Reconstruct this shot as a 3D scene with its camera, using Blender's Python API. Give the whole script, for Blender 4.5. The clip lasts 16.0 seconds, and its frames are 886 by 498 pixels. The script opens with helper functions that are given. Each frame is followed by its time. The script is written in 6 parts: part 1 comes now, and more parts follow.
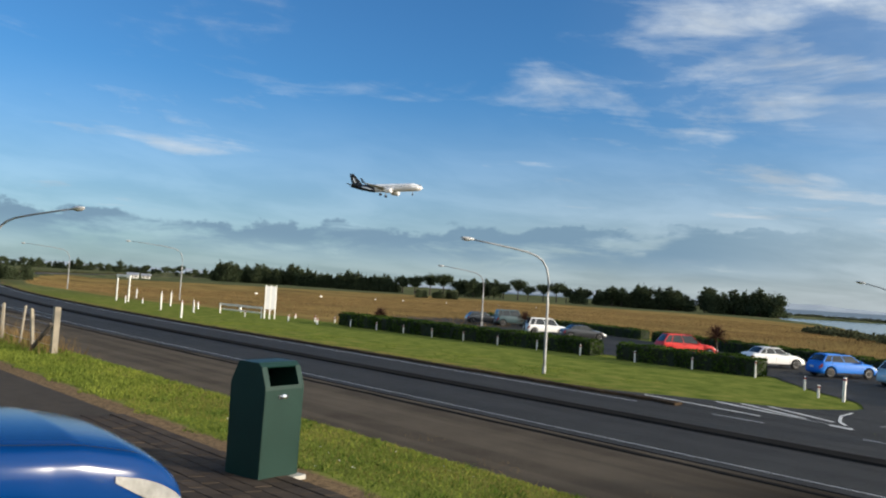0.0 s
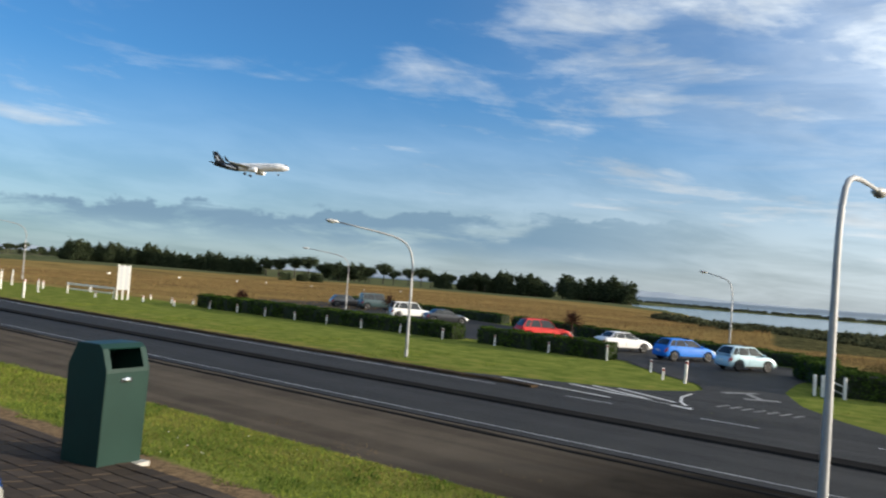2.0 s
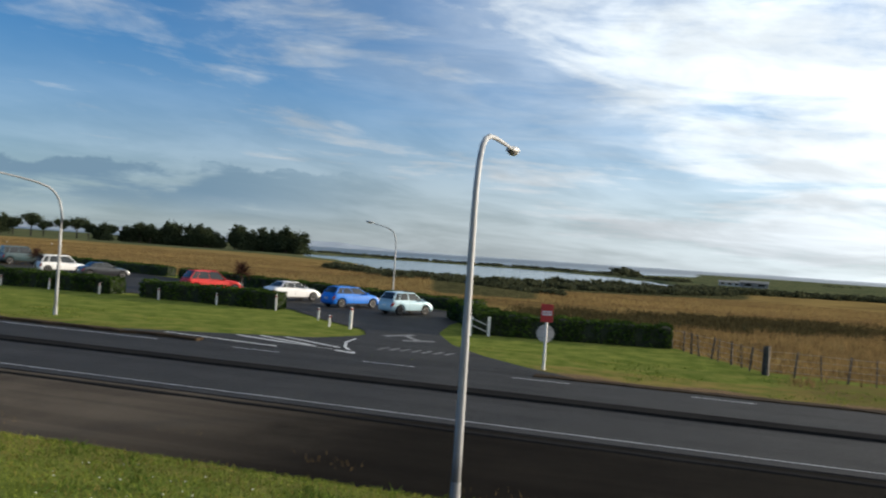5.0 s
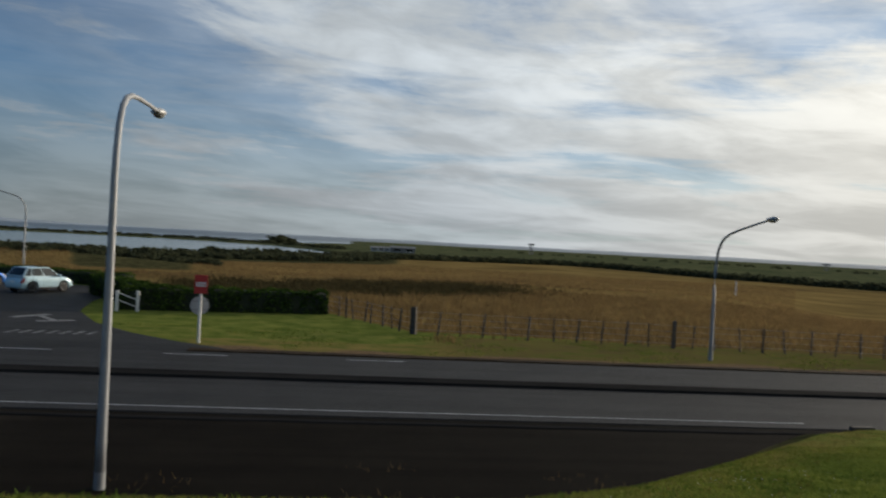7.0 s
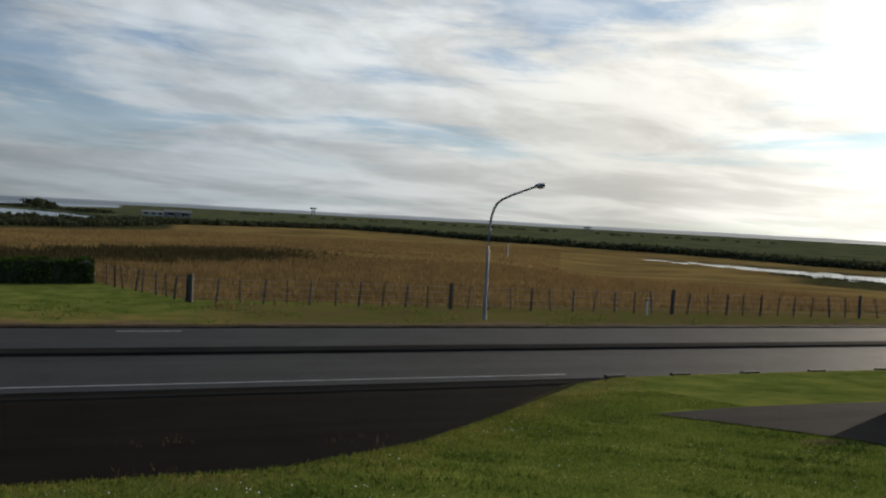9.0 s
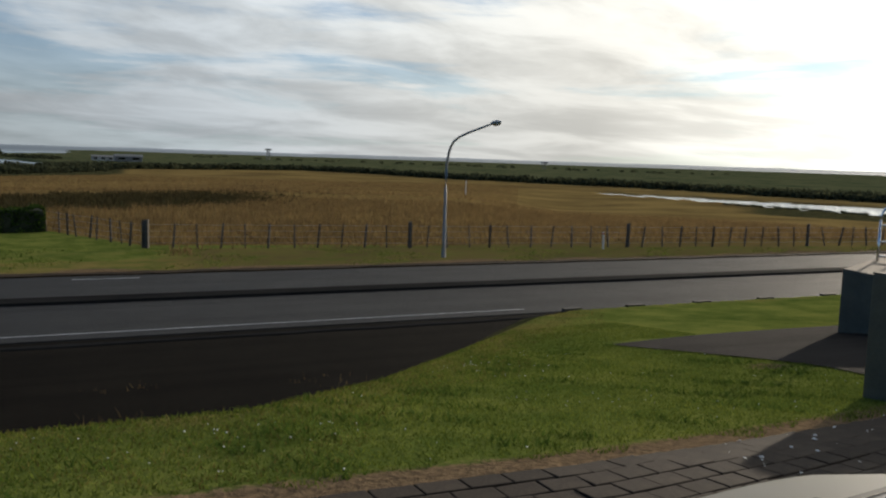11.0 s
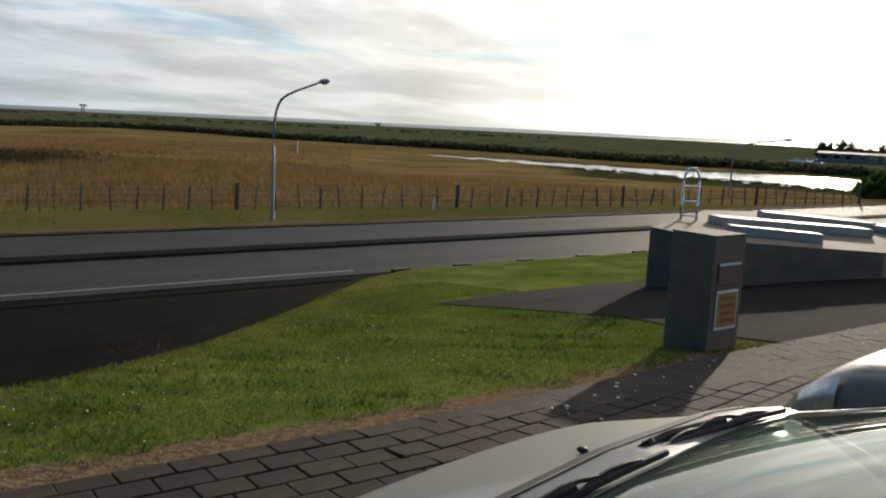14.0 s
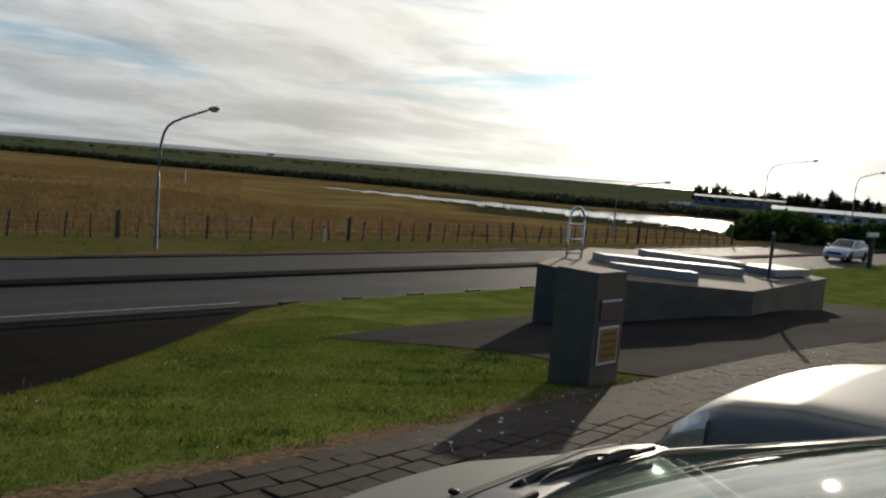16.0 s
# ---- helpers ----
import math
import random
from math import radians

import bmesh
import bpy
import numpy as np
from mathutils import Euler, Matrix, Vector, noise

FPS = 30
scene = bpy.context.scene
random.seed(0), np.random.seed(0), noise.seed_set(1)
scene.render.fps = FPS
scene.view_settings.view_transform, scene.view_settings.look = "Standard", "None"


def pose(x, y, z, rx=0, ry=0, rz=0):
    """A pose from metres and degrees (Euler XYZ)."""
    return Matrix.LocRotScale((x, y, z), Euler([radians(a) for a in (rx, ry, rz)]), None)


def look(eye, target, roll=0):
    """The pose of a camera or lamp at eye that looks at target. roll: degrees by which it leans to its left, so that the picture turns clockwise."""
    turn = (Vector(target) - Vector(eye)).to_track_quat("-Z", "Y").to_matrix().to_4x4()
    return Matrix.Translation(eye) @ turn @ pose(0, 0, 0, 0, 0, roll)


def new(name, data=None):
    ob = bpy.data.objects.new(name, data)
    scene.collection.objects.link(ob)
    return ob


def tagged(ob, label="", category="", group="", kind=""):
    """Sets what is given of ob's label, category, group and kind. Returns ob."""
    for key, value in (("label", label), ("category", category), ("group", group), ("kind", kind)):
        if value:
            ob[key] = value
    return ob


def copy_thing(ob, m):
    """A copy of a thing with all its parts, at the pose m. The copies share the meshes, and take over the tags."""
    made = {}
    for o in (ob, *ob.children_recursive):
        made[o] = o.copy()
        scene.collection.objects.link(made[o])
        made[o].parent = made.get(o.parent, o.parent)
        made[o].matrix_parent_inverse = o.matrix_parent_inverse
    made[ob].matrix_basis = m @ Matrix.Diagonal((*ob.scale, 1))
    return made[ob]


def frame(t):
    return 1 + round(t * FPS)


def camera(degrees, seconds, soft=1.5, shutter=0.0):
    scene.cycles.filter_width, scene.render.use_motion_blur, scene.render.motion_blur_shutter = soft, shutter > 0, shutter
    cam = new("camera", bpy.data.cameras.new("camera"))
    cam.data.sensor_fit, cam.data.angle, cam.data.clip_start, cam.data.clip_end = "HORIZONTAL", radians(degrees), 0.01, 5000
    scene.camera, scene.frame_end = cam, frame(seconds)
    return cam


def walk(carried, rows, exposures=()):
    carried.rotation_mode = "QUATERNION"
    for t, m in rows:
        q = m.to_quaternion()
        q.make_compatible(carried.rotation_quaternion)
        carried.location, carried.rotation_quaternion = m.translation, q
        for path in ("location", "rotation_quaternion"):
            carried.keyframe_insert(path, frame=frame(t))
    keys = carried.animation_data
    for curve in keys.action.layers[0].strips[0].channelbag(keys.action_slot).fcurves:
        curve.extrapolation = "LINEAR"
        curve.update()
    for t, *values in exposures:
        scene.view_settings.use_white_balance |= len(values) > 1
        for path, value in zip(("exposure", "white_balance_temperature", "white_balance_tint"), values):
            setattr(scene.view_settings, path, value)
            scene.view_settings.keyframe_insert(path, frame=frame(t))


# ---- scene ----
PATH = [
    (0.0, -0.250, -0.238, 4.185, 92.58, -3.42, 47.84),
    (0.5, -0.323, -0.235, 4.181, 92.58, -4.22, 46.95),
    (1.0, -0.321, -0.205, 4.177, 92.45, -4.87, 46.73),
    (1.5, -0.278, -0.158, 4.168, 92.00, -4.71, 43.44),
    (2.0, -0.239, -0.128, 4.168, 92.10, -4.34, 38.61),
    (2.5, -0.216, -0.125, 4.169, 92.12, -4.11, 35.28),
    (3.0, -0.194, -0.118, 4.168, 92.38, -3.85, 32.35),
    (3.5, -0.161, -0.104, 4.174, 91.82, -3.70, 27.63),
    (6.0, 0.040, 0.066, 4.172, 90.13, -3.53, 6.10),
    (6.5, 0.033, 0.133, 4.180, 90.17, -3.05, -1.18),
    (7.0, 0.018, 0.174, 4.181, 89.52, -3.03, -6.94),
    (7.5, 0.022, 0.166, 4.166, 88.75, -4.05, -11.25),
    (8.0, 0.013, 0.166, 4.164, 88.29, -4.12, -14.64),
    (8.5, 0.047, 0.169, 4.179, 88.61, -4.33, -19.95),
    (11.0, 0.004, 0.014, 4.233, 83.72, -1.80, -24.78),
    (11.5, 0.051, 0.028, 4.238, 83.70, -2.50, -28.79),
    (12.0, 0.076, 0.033, 4.239, 83.76, -2.56, -31.07),
    (12.5, 0.105, 0.022, 4.234, 83.52, -3.17, -33.05),
    (13.0, 0.140, 0.021, 4.228, 82.97, -3.22, -34.51),
    (13.5, 0.180, 0.033, 4.219, 83.03, -2.65, -35.17),
    (14.0, 0.201, 0.027, 4.207, 81.53, -2.73, -36.09),
    (14.5, 0.231, 0.022, 4.205, 81.72, -2.96, -36.87),
    (15.0, 0.240, 0.029, 4.202, 82.15, -3.66, -39.44),
    (15.5, 0.268, 0.045, 4.193, 82.68, -4.45, -42.02),
    (16.0, 0.272, 0.041, 4.205, 84.31, -4.58, -43.34),
]
EXPOSURES = ((0, 0.38), (2, 0.48), (3.5, 0.42), (6, 0.02), (6.5, -0.22), (7, -0.62), (7.5, -0.62), (8.5, -0.62), (11, -0.52), (11.5, -0.30), (12.5, -0.24), (14.5, -0.34), (15.5, -0.26), (16, -0.74))
SKY, CLOUD, BANK, SUN_POWER = 0.085, 0.62, 1.0, 5.0


def scene_camera():
    c = camera(56.02, 16.0, soft=2.1, shutter=0.4)
    walk(c, [(t, pose(*p)) for t, *p in PATH], EXPOSURES)
    return c


cam = scene_camera()

# ---- world, sun ----
SUN_AZ, SUN_EL = radians(60.8), radians(9.8)
SUN_DIR = Vector((math.sin(SUN_AZ) * math.cos(SUN_EL), math.cos(SUN_AZ) * math.cos(SUN_EL), math.sin(SUN_EL)))


class Nodes:
    """Short hand for building a node tree."""

    def __init__(self, tree):
        self.tree = tree
        tree.nodes.clear()

    def add(self, kind, **inputs):
        n = self.tree.nodes.new(kind)
        for key, v in inputs.items():
            s = n.inputs[key if key in n.inputs else key.replace("_", " ")]
            self.put(s, v)
        return n

    def put(self, socket, v):
        if isinstance(v, bpy.types.NodeSocket):
            self.tree.links.new(v, socket)
        elif isinstance(v, bpy.types.Node):
            self.tree.links.new(v.outputs[0], socket)
        else:
            socket.default_value = v

    def math(self, op, a, b=0.0, c=0.0, clamp=False):
        n = self.tree.nodes.new("ShaderNodeMath")
        n.operation, n.use_clamp = op, clamp
        for i, v in enumerate((a, b, c)):
            self.put(n.inputs[i], v)
        return n.outputs[0]

    def vmath(self, op, a, b=(0, 0, 0), out=0):
        n = self.tree.nodes.new("ShaderNodeVectorMath")
        n.operation = op
        self.put(n.inputs[0], a)
        self.put(n.inputs[1], b)
        return n.outputs[out]

    def mix(self, f, a, b, blend="MIX"):
        n = self.tree.nodes.new("ShaderNodeMix")
        n.data_type, n.blend_type = "RGBA", blend
        self.put(n.inputs[0], f)
        for i, v in ((6, a), (7, b)):
            self.put(n.inputs[i], (*v, 1.0) if isinstance(v, tuple) and len(v) == 3 else v)
        return n.outputs[2]

    def noise(self, vec, scale, detail=3.0, rough=0.55, distort=0.0):
        n = self.tree.nodes.new("ShaderNodeTexNoise")
        self.put(n.inputs["Vector"], vec)
        n.inputs["Scale"].default_value, n.inputs["Detail"].default_value = scale, detail
        n.inputs["Roughness"].default_value, n.inputs["Distortion"].default_value = rough, distort
        return n.outputs[0]

    def ramp(self, f, lo, hi, a=0.0, b=1.0):
        n = self.tree.nodes.new("ShaderNodeMapRange")
        n.interpolation_type = "SMOOTHSTEP"
        for i, v in enumerate((f, lo, hi, a, b)):
            self.put(n.inputs[i], v)
        return n.outputs[0]

    def scale(self, vec, s):
        return self.vmath("MULTIPLY", vec, s)

    def combine(self, x, y, z):
        n = self.tree.nodes.new("ShaderNodeCombineXYZ")
        for i, v in enumerate((x, y, z)):
            self.put(n.inputs[i], v)
        return n.outputs[0]

    def split(self, v):
        n = self.tree.nodes.new("ShaderNodeSeparateXYZ")
        self.put(n.inputs[0], v)
        return n.outputs


def build_world():
    w = bpy.data.worlds.new("world")
    w.use_nodes = True
    scene.world = w
    n = Nodes(w.node_tree)
    d = n.vmath("NORMALIZE", n.add("ShaderNodeTexCoord").outputs["Generated"])
    x, y, z = n.split(d)
    sky = n.tree.nodes.new("ShaderNodeTexSky")
    sky.sky_type, sky.sun_disc = "NISHITA", False
    sky.sun_elevation, sky.sun_rotation = SUN_EL + radians(8), SUN_AZ
    sky.altitude, sky.air_density, sky.dust_density, sky.ozone_density = 0, 1.0, 0.6, 3.0
    blue = n.mix(1.0, n.scale(sky.outputs[0], (SKY, SKY, SKY)), (0.47, 0.93, 1.29), "MULTIPLY")
    toward = n.vmath("DOT_PRODUCT", d, tuple(SUN_DIR), out=1)
    toward = n.math("MAXIMUM", toward, 0.0)
    up = n.math("MAXIMUM", z, 0.0)
    az0 = n.math("ARCTAN2", x, y)
    # high clouds: long veils that lie along the horizon, finer and closer the lower they are
    rise = n.math("LOGARITHM", n.math("ADD", up, 0.10), math.e)
    along = n.math("ADD", n.math("MULTIPLY", az0, 2.0), n.math("MULTIPLY", rise, 0.55))
    high = n.noise(n.combine(along, n.math("MULTIPLY", rise, 2.1), 3.7), 1.6, 8.0, 0.58, 0.5)
    wisp = n.noise(n.combine(n.math("MULTIPLY", along, 1.6), n.math("MULTIPLY", rise, 6.5), 7.7), 1.7, 7.0, 0.62, 0.6)
    broad = n.noise(n.combine(az0, n.math("MULTIPLY", rise, 0.8), 9.1), 1.1, 3.0, 0.5)
    cover = n.ramp(az0, -1.0, 0.30, -0.15, 0.24)
    cover = n.math("ADD", cover, n.math("MULTIPLY", n.math("SUBTRACT", broad, 0.5), 0.35))
    cover = n.math("ADD", cover, n.math("MULTIPLY", n.math("SUBTRACT", wisp, 0.5), 0.45))
    thick = n.ramp(n.math("ADD", high, cover), 0.38, 0.80)
    thick = n.math("MAXIMUM", thick, n.math("MULTIPLY", n.ramp(az0, -0.75, 0.05, 0.0, 0.75), n.ramp(wisp, 0.2, 0.7, 0.45, 0.9)))
    haze = n.math("MULTIPLY", n.ramp(z, 0.005, 0.24, 0.85, 0.0), n.ramp(az0, -1.1, -0.2, 0.6, 1.0))
    thick = n.math("MAXIMUM", thick, haze)
    # brightness of lit cloud: much brighter towards the sun
    glow = n.math("POWER", toward, 9.0)
    core = n.math("POWER", toward, 60.0)
    lit = n.math("ADD", n.ramp(toward, 0.1, 0.85, CLOUD, CLOUD * 2.0), n.math("ADD", n.math("MULTIPLY", glow, 0.55), n.math("MULTIPLY", core, 1.8)))
    puff = n.noise(n.combine(n.math("MULTIPLY", along, 1.9), n.math("MULTIPLY", rise, 3.0), 1.3), 1.8, 8.0, 0.57, 0.35)
    lit = n.math("MULTIPLY", lit, n.ramp(puff, 0.30, 0.68, 0.78, 1.13))
    # distant cloud low over the sea is greyer, but for the glow round the sun
    lit = n.math("MULTIPLY", lit, n.math("MAXIMUM", n.ramp(z, 0.0, 0.22, 0.74, 1.0), n.ramp(toward, 0.72, 0.97)))
    tone = n.mix(n.ramp(toward, 0.55, 1.0), (0.86, 0.94, 1.0), (1.0, 0.97, 0.88))
    cloud = n.mix(1.0, tone, n.combine(lit, lit, lit), "MULTIPLY")
    out = n.mix(thick, blue, cloud)
    # the long grey bank low over the land, away from the sun
    az = n.math("ARCTAN2", x, y)
    el = n.math("ARCSINE", z)
    low = n.noise(n.combine(n.math("MULTIPLY", az, 5.0), n.math("MULTIPLY", el, 22.0), 0.4), 1.6, 6.0, 0.62, 0.3)
    topn = n.noise(n.combine(n.math("MULTIPLY", az, 9.0), n.math("MULTIPLY", el, 14.0), 0.0), 1.7, 6.0, 0.62)
    top = n.math("ADD", n.ramp(az, -1.15, -0.25, 0.062, 0.090), n.math("MULTIPLY", n.math("SUBTRACT", topn, 0.5), 0.06))
    band = n.math("MULTIPLY", n.ramp(n.math("SUBTRACT", top, el), -0.002, 0.004), n.ramp(el, 0.012, 0.055))
    band = n.math("MULTIPLY", band, n.ramp(low, 0.30, 0.52))
    band = n.math("MULTIPLY", band, n.ramp(az, -0.60, -0.28, 0.95, 0.0))
    out = n.mix(band, out, (0.15 * BANK, 0.245 * BANK, 0.335 * BANK))
    bg = n.add("ShaderNodeBackground", Color=out, Strength=1.0)
    n.tree.links.new(bg.outputs[0], n.add("ShaderNodeOutputWorld").inputs[0])


build_world()
sun = new("sun", bpy.data.lights.new("sun", "SUN"))
sun.data.energy, sun.data.angle, sun.data.color = SUN_POWER, radians(0.6), (1.0, 0.87, 0.70)
sun.matrix_world = look(SUN_DIR * 500, (0, 0, 0))

# ---- materials ----
MATS = {}


def material(name, base, dark=None, rough=0.7, scale=8.0, fine=60.0, bump=0.2, metal=0.0, coat=0.0, spread=0.0, sheet=False, amount=0.5, depth=0.01, transmission=0.0, island=False, specular=0.5):
    """A surface with variation at two scales. dark: the second colour; spread: difference from object to object."""
    if name in MATS:
        return MATS[name]
    m = bpy.data.materials.new(name)
    m.use_nodes = True
    n = Nodes(m.node_tree)
    tc = n.add("ShaderNodeTexCoord")
    vec = tc.outputs["Object"]
    dark = dark or tuple(c * 0.7 for c in base)
    a = n.noise(vec, scale, 4.0, 0.6)
    b = n.noise(vec, fine, 3.0, 0.6)
    f = n.math("ADD", n.math("MULTIPLY", n.ramp(a, 0.3, 0.7), amount), n.math("MULTIPLY", n.ramp(b, 0.25, 0.75), 1.0 - amount))
    col = n.mix(f, dark, base)
    if spread:
        src = n.add("ShaderNodeNewGeometry").outputs["Random Per Island"] if island else n.add("ShaderNodeObjectInfo").outputs["Random"]
        k = n.math("ADD", 1.0 - spread, n.math("MULTIPLY", src, 2 * spread))
        col = n.mix(1.0, col, n.combine(k, k, k), "MULTIPLY")
    p = n.add("ShaderNodeBsdfPrincipled", Base_Color=col, Metallic=metal)
    n.put(p.inputs["Roughness"], n.math("ADD", rough - 0.06, n.math("MULTIPLY", a, 0.12)))
    p.inputs["Coat Weight"].default_value = coat
    p.inputs["Coat Roughness"].default_value = 0.06
    p.inputs["Specular IOR Level"].default_value = specular
    p.inputs["Transmission Weight"].default_value = transmission
    if bump:
        bn = n.add("ShaderNodeBump", Strength=bump, Distance=depth, Height=n.math("ADD", b, n.math("MULTIPLY", a, 0.6)))
        n.put(p.inputs["Normal"], bn.outputs[0])
    n.tree.links.new(p.outputs[0], n.add("ShaderNodeOutputMaterial").inputs[0])
    MATS[name] = m
    return m


def glass(name, tint, rough=0.03, alpha=0.85):
    """Tinted car glass: a dark glossy pane that lets part of the light through."""
    if name in MATS:
        return MATS[name]
    m = bpy.data.materials.new(name)
    m.use_nodes = True
    n = Nodes(m.node_tree)
    p = n.add("ShaderNodeBsdfPrincipled", Base_Color=(*tint, 1.0), Roughness=rough)
    p.inputs["Specular IOR Level"].default_value = 0.7
    t = n.add("ShaderNodeBsdfTransparent", Color=(0.55, 0.65, 0.62, 1.0))
    mx = n.tree.nodes.new("ShaderNodeMixShader")
    mx.inputs[0].default_value = alpha
    n.tree.links.new(t.outputs[0], mx.inputs[1])
    n.tree.links.new(p.outputs[0], mx.inputs[2])
    n.tree.links.new(mx.outputs[0], n.add("ShaderNodeOutputMaterial").inputs[0])
    MATS[name] = m
    return m


def leaf_material(name, base, dark, spread=0.35, rough=0.6, through_light=0.35):
    """Thin leaves: varied from leaf to leaf, letting some light through."""
    if name in MATS:
        return MATS[name]
    m = bpy.data.materials.new(name)
    m.use_nodes = True
    n = Nodes(m.node_tree)
    r = n.add("ShaderNodeNewGeometry").outputs["Random Per Island"]
    vec = n.add("ShaderNodeTexCoord").outputs["Object"]
    a = n.ramp(n.noise(vec, 0.5, 4.0), 0.35, 0.65)
    col = n.mix(n.math("ADD", n.math("MULTIPLY", a, 0.5), n.math("MULTIPLY", r, 0.5)), dark, base)
    k = n.math("ADD", 1.0 - spread, n.math("MULTIPLY", r, 2 * spread))
    col = n.mix(1.0, col, n.combine(k, k, k), "MULTIPLY")
    d = n.add("ShaderNodeBsdfDiffuse", Color=col, Roughness=0.5)
    t = n.add("ShaderNodeBsdfTranslucent", Color=col)
    mx = n.tree.nodes.new("ShaderNodeMixShader")
    mx.inputs[0].default_value = through_light
    n.tree.links.new(d.outputs[0], mx.inputs[1])
    n.tree.links.new(t.outputs[0], mx.inputs[2])
    n.tree.links.new(mx.outputs[0], n.add("ShaderNodeOutputMaterial").inputs[0])
    MATS[name] = m
    return m


def ground_material():
    """Lawn, dry meadow, scrub and far pasture on one sheet, by the zone stored on it."""
    m = bpy.data.materials.new("ground")
    m.use_nodes = True
    n = Nodes(m.node_tree)
    at = n.tree.nodes.new("ShaderNodeAttribute")
    at.attribute_name = "zone"
    dry, scrub, soil = n.split(at.outputs["Vector"])
    vec = n.add("ShaderNodeTexCoord").outputs["Object"]
    big = n.noise(vec, 0.06, 5.0, 0.6)
    mid = n.noise(vec, 0.8, 5.0, 0.65)
    fine = n.noise(vec, 14.0, 4.0, 0.7)
    streak = n.noise(n.scale(vec, (0.03, 0.11, 1.0)), 1.0, 5.0, 0.62)
    lawn = n.mix(n.ramp(n.math("ADD", mid, n.math("MULTIPLY", fine, 0.5)), 0.5, 1.0), (0.075, 0.112, 0.022), (0.20, 0.215, 0.050))
    hay = n.mix(n.ramp(n.math("ADD", streak, n.math("MULTIPLY", big, 0.9)), 0.62, 1.2), (0.120, 0.080, 0.034), (0.33, 0.228, 0.083))
    hay = n.mix(n.ramp(fine, 0.3, 0.75, 0.0, 0.45), hay, (0.10, 0.075, 0.028))
    bush = n.mix(n.ramp(mid, 0.35, 0.7), (0.034, 0.038, 0.018), (0.105, 0.092, 0.042))
    pasture = n.mix(n.ramp(n.math("ADD", big, n.math("MULTIPLY", streak, 0.6)), 0.55, 1.0), (0.050, 0.066, 0.032), (0.125, 0.128, 0.064))
    lawn = n.mix(n.ramp(n.vmath("LENGTH", vec, out=1), 90.0, 200.0), lawn, pasture)
    earth = n.mix(n.ramp(fine, 0.3, 0.7), (0.10, 0.072, 0.045), (0.24, 0.165, 0.095))
    wob = n.math("MULTIPLY", n.math("SUBTRACT", mid, 0.5), 0.5)
    col = n.mix(n.ramp(n.math("ADD", dry, wob), 0.35, 0.65), lawn, hay)
    col = n.mix(n.ramp(n.math("ADD", scrub, wob), 0.35, 0.65), col, bush)
    col = n.mix(n.ramp(n.math("ADD", soil, n.math("MULTIPLY", n.math("SUBTRACT", fine, 0.5), 0.8)), 0.35, 0.65), col, earth)
    p = n.add("ShaderNodeBsdfPrincipled", Base_Color=col, Roughness=0.9)
    p.inputs["Specular IOR Level"].default_value = 0.0
    b = n.add("ShaderNodeBump", Strength=0.8, Distance=0.06, Height=n.math("ADD", fine, mid))
    n.put(p.inputs["Normal"], b.outputs[0])
    n.tree.links.new(p.outputs[0], n.add("ShaderNodeOutputMaterial").inputs[0])
    return m


def asphalt(name, lo, hi, rough=0.8, backlit_shade=0.0, gloss=0.12):
    if name in MATS:
        return MATS[name]
    m = bpy.data.materials.new(name)
    m.use_nodes = True
    n = Nodes(m.node_tree)
    vec = n.add("ShaderNodeTexCoord").outputs["Object"]
    stone = n.tree.nodes.new("ShaderNodeTexVoronoi")
    n.put(stone.inputs["Vector"], vec)
    stone.inputs["Scale"].default_value = 55.0
    track = n.noise(n.scale(vec, (0.03, 1.3, 1.0)), 1.0, 3.0)
    stain = n.noise(vec, 0.5, 5.0, 0.65)
    grit = n.noise(vec, 25.0, 3.0, 0.7)
    f = n.math("ADD", n.math("MULTIPLY", n.ramp(stain, 0.3, 0.7), 0.35), n.math("MULTIPLY", n.ramp(track, 0.35, 0.65), 0.35))
    f = n.math("ADD", f, n.math("MULTIPLY", n.ramp(grit, 0.25, 0.75), 0.3))
    col = n.mix(f, lo, hi)
    if backlit_shade:
        # backlit shade put into the colour, ragged end, from about x = -6 on
        x = n.math("ADD", n.split(vec)[0], n.math("MULTIPLY", stain, 6.0))
        k = n.ramp(x, -10.0, -2.5, 1.0, 1.0 - backlit_shade)
        col = n.mix(1.0, col, n.combine(k, k, k), "MULTIPLY")
    p = n.add("ShaderNodeBsdfPrincipled", Base_Color=col, Roughness=rough)
    p.inputs["Specular IOR Level"].default_value = gloss
    b = n.add("ShaderNodeBump", Strength=0.6, Distance=0.01, Height=n.math("ADD", stone.outputs[0], grit))
    n.put(p.inputs["Normal"], b.outputs[0])
    n.tree.links.new(p.outputs[0], n.add("ShaderNodeOutputMaterial").inputs[0])
    MATS[name] = m
    return m


